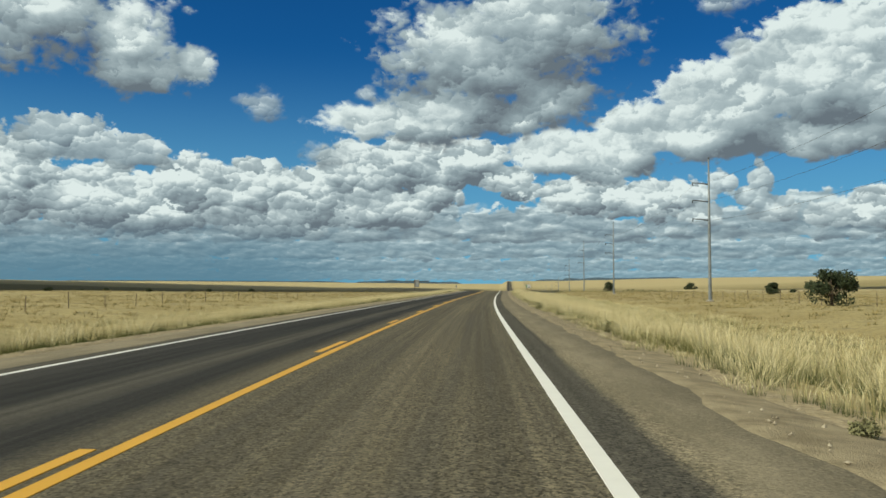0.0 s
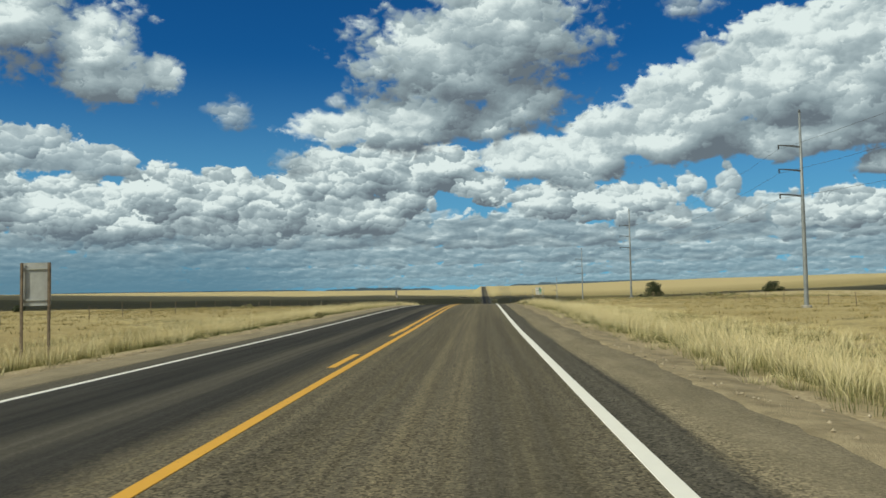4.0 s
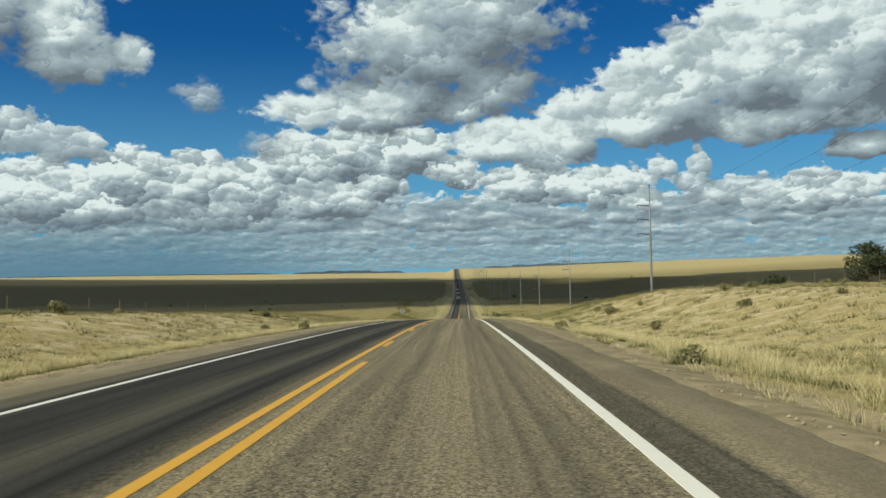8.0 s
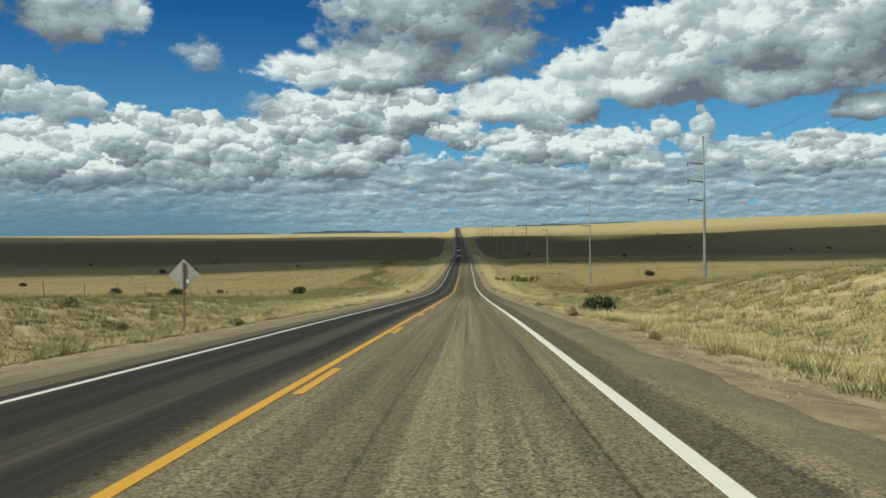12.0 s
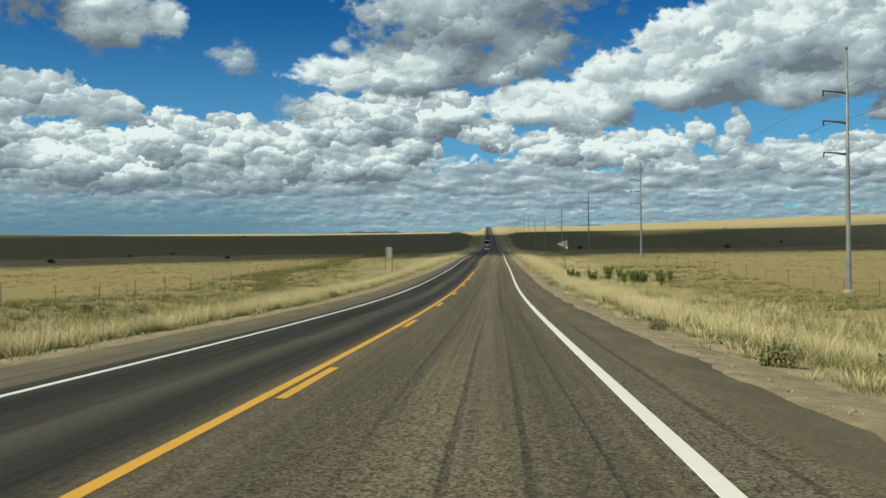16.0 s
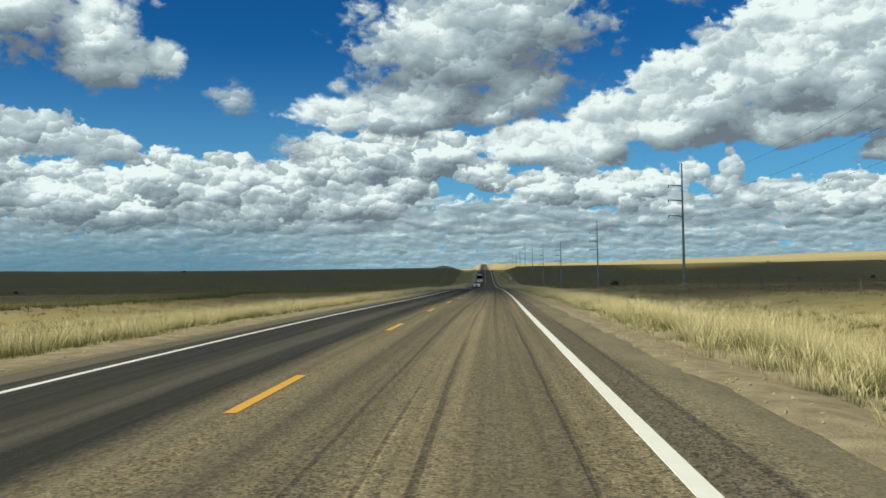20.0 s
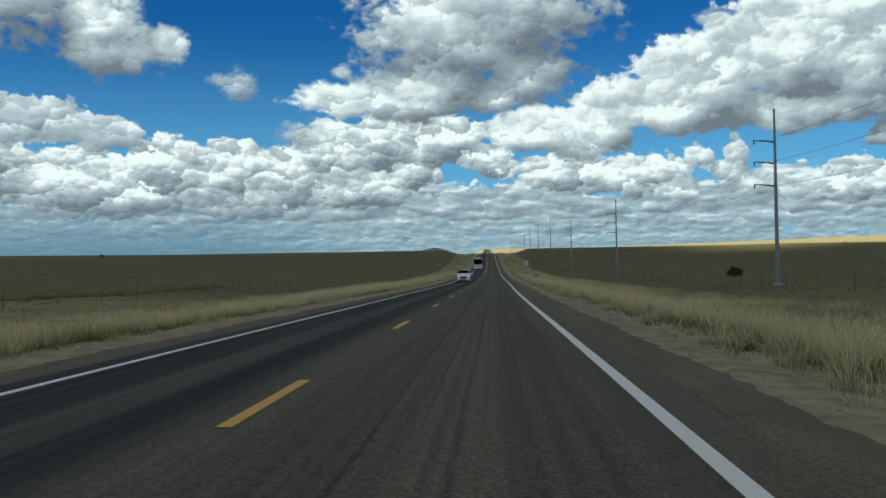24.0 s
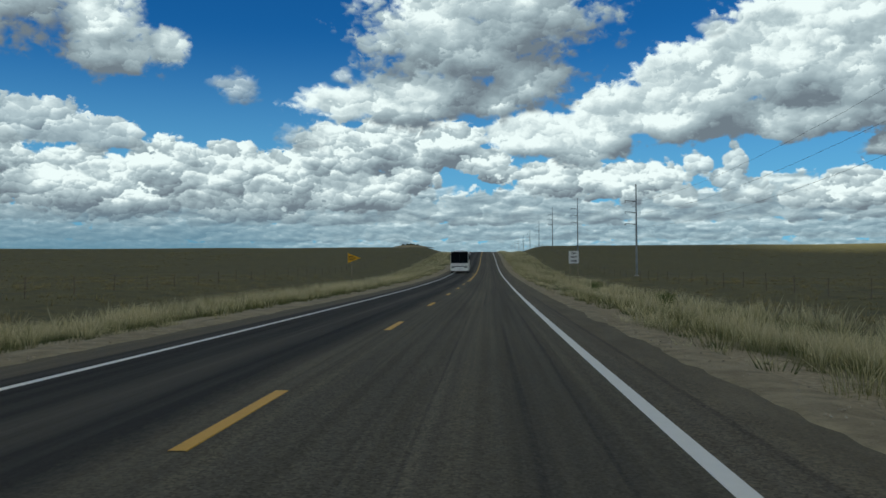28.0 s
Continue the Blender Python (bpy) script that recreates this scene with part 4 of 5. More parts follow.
# dark weathered tufts on the worn slope, green forbs in the hollow below it
for side in (1, -1):
    pts, o, s = scatter(side, 7.5, 62, 255, 520, 0.42, 110 + side, 0.75, 7.0)
    blades("range_tufts", SAGE, pts, 0.33 + 0.12 * waves(o, s, 6, 68), 18, 0.26, 0.036, 0.6, 112 + side, "dark olive tufts scattered over the worn sandy slope", segments=1)
    pts, o, s = scatter(side, 6.6, 28, 345, 620, 0.8, 114 + side, 0.55, 11.0)
    blades("green_forbs", FORB, pts, 0.42 + 0.12 * waves(o, s, 6, 69), 22, 0.3, 0.022, 0.5, 116 + side, "green and olive weeds between the blond grass", segments=1)
    pts, o, s = scatter(side, 6.9, 24, 385, 560, 0.9, 214 + side, 0.7, 8.0)
    blades("green_forbs", SAGE, pts, 0.48 + 0.16 * waves(o, s, 5, 72), 22, 0.26, 0.020, 0.5, 216 + side, "grey-green weeds among short dry grass", segments=1)
    pts, o, s = scatter(side, 6.1, 12.5, 560, 930, 0.75, 118 + side, 0.7, 9.0)
    blades("green_forbs", FORB, pts, 0.50 + 0.14 * waves(o, s, 6, 71), 20, 0.28, 0.016, 0.45, 120 + side, "green and olive weeds low in the verge grass", segments=1)


# russet brush standing in the hollow
rng = np.random.RandomState(311)
x, s = rng.normal(23, 3.5, 300), rng.normal(482, 6, 300)
blades("russet_brush", RUSSET, np.stack([x, s], 1), 0.85 + 0.2 * waves(x, s, 5, 312), 26, 0.34, 0.022, 0.35, 313, "reddish-brown brush standing in dry grass", segments=1)
# brush along the shallow wash that leaves the road on the west
rng = np.random.RandomState(301)
s = 535 + 330 * rng.uniform(0, 1, 1500) ** 1.3
x = np.interp(s, [535, 580, 605, 700, 870], [-12, -19, -24, -29, -37]) + rng.normal(0, 1.3, 1500) + 1.6 * np.sin(s / 11)
blades("green_forbs", FORB, np.stack([x, s], 1), 0.55 + 0.2 * waves(x, s, 7, 303), 22, 0.4, 0.035, 0.5, 304, "dark green brush along the shallow wash", segments=1)


def leaf_mass(spots, leaf, count, seed, flat=0.75):
    """A crown of many small leaf sprays round the given (centre, radius) clumps."""
    rng = np.random.RandomState(seed)
    v = []
    for c, r in spots:
        d = rng.normal(size=(count, 3))
        d /= np.linalg.norm(d, axis=1)[:, None]
        p = np.asarray(c) + d * (r * rng.uniform(0.55, 1.08, (count, 1))) * (1, 1, flat)
        u = rng.normal(size=(count, 3))
        u /= np.linalg.norm(u, axis=1)[:, None]
        w = np.cross(u, d + 0.01)
        w /= np.linalg.norm(w, axis=1)[:, None] + 1e-6
        k = leaf * rng.uniform(0.6, 1.4, (count, 1))
        v.append(np.stack([p - u * k * 0.5, p + u * k * 0.5, p + (w + d * 0.5) * k], 1))
    v = np.concatenate(v).reshape(-1, 3)
    return v, np.arange(len(v)).reshape(-1, 3), np.tile([[0, 0.2], [1, 0.2], [0.5, 1]], (len(v) // 3, 1))


def juniper(wide, high, seed, label):
    rng = random.Random(seed)
    top = new("juniper_tree")
    trunk = tube([(0, 0, -0.2), (0.06, 0.03, high * 0.25), (-0.05, 0.06, high * 0.55), (0.02, 0, high * 0.85)], [0.16, 0.13, 0.08, 0.03], 8)
    part("trunk", trunk, BARK, top, "grey-brown twisted trunk", smooth=True)
    spots = []
    for i in range(26):
        a, e = rng.uniform(0, 6.28), rng.uniform(0.06, 0.98)
        r = wide / 2 * (1 - abs(e - 0.38) ** 1.6 * 1.25) * rng.uniform(0.35, 0.85)
        c = (math.cos(a) * r, math.sin(a) * r, high * (0.10 + 0.76 * e))
        spots.append((c, rng.uniform(0.11, 0.19) * wide))
        if i % 4 == 0:
            part("limb", tube([(0, 0, c[2] * 0.5), (c[0] * 0.5, c[1] * 0.5, c[2] * 0.8), c], [0.06, 0.04, 0.015], 5), BARK, top)
    crown = mesh_object("crown", *leaf_mass(spots, 0.17, 170, seed)[:2], JUNIPER, leaf_mass(spots, 0.17, 170, seed)[2], smooth=False)
    crown.parent = top
    return tagged(top, label, "juniper tree", "junipers on the range")


for x, s, w, h, sd, text in ((34.5, 76, 4.6, 3.3, 1, "round dark green juniper standing alone in blond grass"), (42.5, 338, 5.4, 4.2, 2, "broad dark green juniper behind the grassy rise"),
                             (45.5, 373, 4.4, 2.4, 3, "low dark green juniper on the slope"), (77, 357, 5.2, 3.5, 4, "low dark green juniper far out on the range"),
                             (61, 187, 3.6, 2.6, 5, "small round dark green juniper on the range"), (52, 430, 3.0, 1.9, 6, "small dark green juniper on the range"),
                             (38, 887, 2.4, 1.5, 7, "small dark juniper in the shaded valley")):
    thing_at(juniper(w, h, sd, text), x, s, sd * 40)

# low dark shrubs dotted over the range and the worn verge
def shrub(wide, high, seed, mat):
    rng = random.Random(seed)
    spots = [((rng.uniform(-0.3, 0.3) * wide, rng.uniform(-0.3, 0.3) * wide, high * rng.uniform(0.25, 0.65)), wide * rng.uniform(0.2, 0.3)) for _ in range(9)]
    v, q, uv = leaf_mass(spots, 0.10 * wide, 90, seed, 0.9)
    v[:, 2] = np.maximum(v[:, 2], -0.03)
    return mesh_object("range_shrub", v, q, mat, uv, smooth=False)


kinds = [shrub(0.9, 0.7, 31, SAGE), shrub(0.7, 0.5, 32, SAGE), shrub(1.1, 0.6, 33, SAGE), shrub(1.9, 0.9, 34, JUNIPER)]
for k in kinds:
    tagged(k, "low grey-green sagebrush clump in dry grass", "shrub", "shrubs on the range")
tagged(kinds[3], "low dark shrub dotted on the open range", "shrub", "shrubs on the range")
rng = random.Random(77)
spots = []
for _ in range(60):
    spots.append((rng.choice((0, 1, 1, 2)), rng.choice((1, -1)) * rng.uniform(6.6, 11), rng.uniform(290, 560)))
for _ in range(70):
    spots.append((1, rng.choice((1, 1, -1)) * rng.uniform(6.1, 6.9), rng.uniform(0, 880)))
for _ in range(150):
    spots.append((rng.choice((0, 1, 2)), rng.choice((1, 1, -1)) * rng.uniform(12, 60), rng.uniform(285, 560)))
for _ in range(55):
    spots.append((3, rng.choice((1, -1, -1)) * rng.uniform(40, 260), rng.uniform(60, 620)))
for _ in range(14):
    spots.append((3, rng.choice((1, -1)) * rng.uniform(60, 260), rng.uniform(650, 1250)))
spots += [(3, -26.2, 520.0), (3, -30.0, 470.0)]
for i, (k, o, s) in enumerate(spots):
    x = float(road_x(s)) + o
    m = pose(x, s, float(level(x, s)), 0, 0, rng.uniform(0, 360)) @ Matrix.Scale(rng.uniform(0.35, 0.85) if abs(o) < 12 else rng.uniform(0.6, 1.35), 4)
    if i < 4:
        kinds[i].matrix_basis = pose(float(road_x(300 + i * 40)) + 8.5, 300 + i * 40, float(level(float(road_x(300 + i * 40)) + 8.5, 300 + i * 40)))
    c = kinds[k].copy()
    scene.collection.objects.link(c)
    c.matrix_basis = m

# earth mound with dark brush on the west crest
def mound():
    bm = bmesh.new()
    bmesh.ops.create_grid(bm, x_segments=16, y_segments=16, size=1.0)
    for v in bm.verts:
        r = min(1.0, math.hypot(v.co.x, v.co.y))
        h = (1 - r * r) ** 1.5
        v.co = Vector((v.co.x * 9, v.co.y * 6, 1.35 * h - 0.3 + 0.25 * h * noise.noise(v.co * 3)))
    return tagged(part("earth_mound", bm, SOIL, smooth=True), "low brush-covered earth mound on the grassy crest", "mound")


MOUND = (-32.0, 1211.0)
thing_at(mound(), *MOUND)
for dx, dy, k in ((-2.6, -1.5, 1.3), (-0.8, -2.0, 1.5), (1.1, -1.6, 1.6), (2.9, -1.4, 1.2), (0.2, -0.6, 1.4)):
    c = kinds[3].copy()
    scene.collection.objects.link(c)
    c.matrix_basis = pose(MOUND[0] + dx, MOUND[1] + dy, float(level(MOUND[0], MOUND[1])) + 0.42 + 0.25 * (dy > -1), 0, 0, 60 * k) @ Matrix.Scale(k * 0.55, 4)

# tall green weeds beside the road
def weed(high, seed):
    rng = random.Random(seed)
    top = new("tall_weed")
    spots = []
    for k in range(6):
        a, r = rng.uniform(0, 6.28), rng.uniform(0.1, 0.45)
        tip = (math.cos(a) * r, math.sin(a) * r, high * rng.uniform(0.7, 1.0))
        part("stem", tube([(0, 0, -0.05), (tip[0] * 0.4, tip[1] * 0.4, tip[2] * 0.5), tip], [0.014, 0.011, 0.006], 5), WEED, top)
        for j in range(5):
            f = 0.3 + 0.16 * j
            spots.append(((tip[0] * f, tip[1] * f, tip[2] * f), 0.16))
    v, q, uv = leaf_mass(spots, 0.09, 16, seed, 1.0)
    leaves = mesh_object("leaves", v, q, WEED, uv, smooth=False)
    leaves.parent = top
    return tagged(top, "tall green leafy weed standing in the verge grass", "weed", "weeds beside the road")


WEED = blade_material("weed_leaf", (0.07, 0.10, 0.025), (0.09, 0.12, 0.03), (0.13, 0.17, 0.045), (0.20, 0.22, 0.07))
weeds = [weed(1.25, 41), weed(1.0, 42)]
places = [(8.7, 577), (9.4, 579), (13.3, 582), (13.9, 583), (14.6, 581), (15.2, 583), (15.9, 582), (16.4, 584), (17.2, 583), (18.1, 585), (18.9, 583), (16.1, 586), (14.9, 586), (17.6, 587), (10.2, 577.5), (-6.4, 502), (-6.7, 503), (7.4, 931), (8.6, 915), (9.2, 917)]
jig = random.Random(19)
places = [(x + jig.uniform(-0.6, 0.6), s + jig.uniform(-5, 5)) if 570 < s < 600 else (x, s) for x, s in places]
for i, (x, s) in enumerate(places):
    if i < 2:
        thing_at(weeds[i], x, s)
    else:
        copy_thing(weeds[i % 2], pose(x, s, float(level(x, s)), 0, 0, 77 * i) @ Matrix.Scale(jig.uniform(0.7, 1.35) * (0.55 if x < 0 else 1.0), 4))

# pale rocks at the foot of the worn bank
def rock(wide, seed):
    bm = bmesh.new()
    bmesh.ops.create_icosphere(bm, subdivisions=2, radius=0.5)
    for v in bm.verts:
        v.co += Vector(noise.noise_vector(v.co * 2.3 + Vector((seed, 0, 0)))) * 0.32
        v.co = Vector((round(v.co.x * 5) / 5 * 0.4 + v.co.x * 0.6, v.co.y * 0.8, v.co.z * 0.6 + 0.15)) * wide
    return tagged(part("pale_rock", bm, STONE), "angular pale rock lying at the gravel edge", "rock", "rocks beside the road")


rocks = [rock(0.32, 3), rock(0.24, 8), rock(0.4, 13)]
rng = random.Random(88)
for i in range(22):
    s = rng.uniform(446, 462) if i < 14 else rng.uniform(300, 380)
    x = float(road_x(s)) + (rng.uniform(6.1, 7.4) if i < 14 else rng.uniform(8, 26))
    m = pose(x, s, float(level(x, s)), rng.uniform(-8, 8), rng.uniform(-8, 8), rng.uniform(0, 360))
    if i < 3:
        rocks[i].matrix_basis = m
    else:
        copy_thing(rocks[i % 3], m @ Matrix.Scale(rng.uniform(0.5, 1.1), 4))

# ---- range fences ----
def fence(side, name, label):
    top = tagged(new(name), label, "fence")
    post = tube([(0, 0, -0.3), (0, 0, 1.15), (0, 0, 1.18)], [0.032, 0.03, 0.02], 6)
    base = None
    pts = []
    rng = random.Random(5 + side)
    for k in range(215):
        s = -10 + 5.8 * k
        wide = np.interp(s, [-10, 500, 720, 1300], [34, 32, 23, 21]) if side > 0 else -np.interp(s, [-10, 500, 720, 1300], [27, 25, 24, 24])
        x = float(road_x(s)) + float(wide)
        z = float(level(x, s))
        pts.append(Vector((x, s, z)))
        if base is None:
            base = part("post", post, POST_WOOD, top)
            ob = base
        else:
            ob = base.copy()
            scene.collection.objects.link(ob)
        ob.matrix_basis = pose(x, s, z, rng.uniform(-3, 3), rng.uniform(-3, 3), rng.uniform(0, 360)) @ Matrix.Diagonal((1, 1, rng.uniform(0.85, 1.1), 1))
    for h in (0.35, 0.62, 0.88, 1.08):
        part("wire", tube([p + Vector((0, 0, h)) for p in pts], [0.004] * len(pts), 3), WIRE, top)


fence(1, "range_fence", "barbed wire fence on dark posts beyond the power line")
fence(-1, "range_fence", "barbed wire fence on dark posts across the open range")

# ---- road signs ----
def plate(points, thick=0.012):
    """A flat sign blank in the x-z plane with rounded-off thickness, facing -y."""
    bm = bmesh.new()
    vs = [bm.verts.new((x, 0, z)) for x, z in points]
    f = bm.faces.new(vs)
    ext = bmesh.ops.extrude_face_region(bm, geom=[f])
    bmesh.ops.translate(bm, vec=(0, thick, 0), verts=[v for v in ext["geom"] if isinstance(v, bmesh.types.BMVert)])
    bmesh.ops.recalc_face_normals(bm, faces=bm.faces[:])
    return bm


def rounded(w, h, z, r=0.05):
    pts = []
    for cx, cz, a0 in ((w / 2 - r, h / 2 - r, 0), (-w / 2 + r, h / 2 - r, 90), (-w / 2 + r, -h / 2 + r, 180), (w / 2 - r, -h / 2 + r, 270)):
        for k in range(4):
            a = radians(a0 + 30 * k)
            pts.append((cx + r * math.cos(a), z + cz + r * math.sin(a)))
    return pts


def words(text, size, x, z, mat, parent, y=-0.006, wide=1.0):
    cu = bpy.data.curves.new("letters", "FONT")
    cu.body, cu.size, cu.align_x, cu.align_y, cu.extrude, cu.offset = text, size, "CENTER", "CENTER", 0.001, 0.008 * size / 0.2
    tmp = bpy.data.objects.new("letters", cu)
    me = bpy.data.meshes.new_from_object(tmp)
    bpy.data.objects.remove(tmp)
    me.materials.clear()
    me.materials.append(mat)
    ob = new("lettering", me)
    ob.parent = parent
    ob.matrix_basis = pose(x, y, z, 90, 0, 0) @ Matrix.Diagonal((wide, 1, 1, 1))
    return tagged(ob, "bold sign lettering")


SIGN_POST = mottled("tan_sign_post", (0.20, 0.165, 0.11), (0.33, 0.28, 0.19), 5.0, 0.9, 0.0, 40.0, 0.4, 0.01)


def posts(parent, xs, high, back=0.05):
    for x in xs:
        part("post", box(0.075, 0.06, high + 1.3, (x, back, high / 2 - 0.65), 0.006), POST_WOOD if back < 0 else SIGN_POST, parent, "weathered square sign post")


def frame_line(w, h, z, mat, parent):
    for sx, sz, ax, az in ((w, 0.02, 0, h / 2), (w, 0.02, 0, -h / 2), (0.02, h - 0.02, w / 2, 0), (0.02, h - 0.02, -w / 2, 0)):
        part("border", box(sx, 0.003, sz, (ax, -0.0045, z + az)), mat, parent)


def regulatory_sign(lines, label, size=0.26):
    top = new("road_sign")
    z = 2.35
    face = part("panel", plate(rounded(0.96, 1.2, z)), SIGN_WHITE, top)
    frame_line(0.90, 1.14, z, SIGN_BLACK, face)
    for i, t in enumerate(lines):
        words(t, size, 0, z + 0.36 - 0.36 * i, SIGN_BLACK, face, wide=1.0)
    posts(top, (-0.36, 0.36), 2.75)
    return tagged(top, label, "road sign", "signs beside the road")


def back_sign(kind, label):
    """A sign that faces the other way: bare metal back with its braces."""
    top = new("road_sign")
    if kind == "tall":
        part("panel", plate(rounded(0.84, 1.25, 2.3)), SIGN_BACK, top)
        for z in (1.85, 2.75):
            part("brace", box(0.86, 0.04, 0.05, (0, -0.03, z)), SIGN_BACK, top)
        posts(top, (-0.40, 0.40), 2.92, -0.08)
    elif kind == "narrow":
        part("panel", plate(rounded(0.30, 0.72, 2.3, 0.03)), SIGN_BACK, top)
        posts(top, (0.0,), 2.7, -0.06)
        part("reflector", plate(rounded(0.10, 0.22, 1.9, 0.02)), SIGN_WHITE, top).location = (0.1, -0.1, 0)
    elif kind == "diamond":
        r = 0.64
        part("panel", plate([(0, 2.45 + r), (-r, 2.45), (0, 2.45 - r), (r, 2.45)]), SIGN_BACK, top)
        posts(top, (0.0,), 2.95, -0.06)
        part("reflector", plate(rounded(0.13, 0.16, 2.2, 0.02)), SIGN_WHITE, top).location = (0.13, -0.03, 0)
    else:
        part("panel", plate([(0.42, 2.02), (0.42, 2.92), (-0.80, 2.47)]), SIGN_BACK, top)
        posts(top, (0.1,), 2.85, -0.06)
        part("reflector", plate(rounded(0.22, 0.2, 2.05, 0.02)), SIGN_WHITE, top).location = (0.36, -0.03, 0)
    return tagged(top, label, "road sign", "signs beside the road")


thing_at(regulatory_sign(("PASS", "WITH", "CARE"), "white road sign with black lettering on two posts"), 11.2, 266.5, 0, 0.75)
thing_at(regulatory_sign(("DO", "NOT", "PASS"), "white no-passing road sign with black lettering on posts"), 8.4, 957.4, 0, 0.55)
mile = new("mile_marker")
mp = part("panel", plate(rounded(0.28, 0.70, 1.85, 0.03)), SIGN_GREEN, mile)
words("MILE", 0.10, 0, 2.11, SIGN_WHITE, mp)
words("6", 0.26, 0, 1.90, SIGN_WHITE, mp)
words("9", 0.26, 0, 1.66, SIGN_WHITE, mp)
posts(mile, (0.0,), 2.15)
tagged(mile, "narrow green mile marker on a wooden post", "mile marker", "signs beside the road")
thing_at(mile, 10.3, 244.7, 0, 0.66)
thing_at(back_sign("tall", "grey back of a tall road sign on two posts"), -9.4, 149.7, 2, 0.15)
thing_at(back_sign("tall", "grey back of a road sign on two posts"), -10.0, 599, -2, 0.45)
thing_at(back_sign("narrow", "narrow grey back of a mile marker on a post"), -9.4, 244.1, 0, 0.15)
thing_at(back_sign("diamond", "grey back of a diamond warning sign on a post"), -9.2, 410, 0, 0.0)
thing_at(back_sign("pennant", "grey back of a pennant-shaped road sign on a post"), 9.8, 600, 0, 0.95)
pen = new("road_sign")
pf = part("panel", plate([(-0.46, 2.0), (0.80, 2.47), (-0.46, 2.94)]), SIGN_YELLOW, pen)
for z, w in ((2.62, 0.5), (2.47, 0.72), (2.32, 0.5)):
    part("bar", box(w, 0.003, 0.07, (-0.38 + w / 2, -0.004, z)), SIGN_BLACK, pf)
posts(pen, (-0.1,), 2.85)
tagged(pen, "yellow pennant-shaped road sign with black bars on a post", "road sign", "signs beside the road")
thing_at(pen, -12.5, 959, 0, 0.55)

# ---- vehicles ----
CAR_WHITE = plain("white_car_paint", (0.92, 0.93, 0.92), 0.35, 0.0, 0.01)
CAR_WHITE.node_tree.nodes["Principled BSDF"].inputs["Coat Weight"].default_value = 0.6
CAR_WHITE.node_tree.nodes["Principled BSDF"].inputs["Coat Roughness"].default_value = 0.05
GLASS = plain("dark_car_glass", (0.006, 0.008, 0.011), 0.05, 0.0, 0.0)
TRIM = plain("black_plastic_trim", (0.022, 0.022, 0.024), 0.55)
RUBBER = mottled("tyre_rubber", (0.014, 0.014, 0.014), (0.03, 0.03, 0.03), 5.0, 0.9)
ALLOY = plain("alloy_rim", (0.45, 0.46, 0.48), 0.3, 0.8)
CHROME = plain("chrome", (0.7, 0.7, 0.72), 0.15, 1.0, 0.02)
LENS = plain("clear_headlight", (0.12, 0.13, 0.14), 0.08, 0.0, 0.02)
AMBER = plain("amber_lamp", (0.9, 0.45, 0.06), 0.2)
GLASS.node_tree.nodes["Principled BSDF"].inputs["Specular IOR Level"].default_value = 0.12
GLASS.node_tree.nodes["Principled BSDF"].inputs["IOR"].default_value = 1.2
for m in (CAR_WHITE, LENS):
    m.node_tree.nodes["Principled BSDF"].inputs["Specular IOR Level"].default_value = 0.5
lamp = AMBER.node_tree.nodes["Principled BSDF"]
lamp.inputs["Emission Color"].default_value, lamp.inputs["Emission Strength"].default_value = (1.0, 0.62, 0.2, 1), 1.5


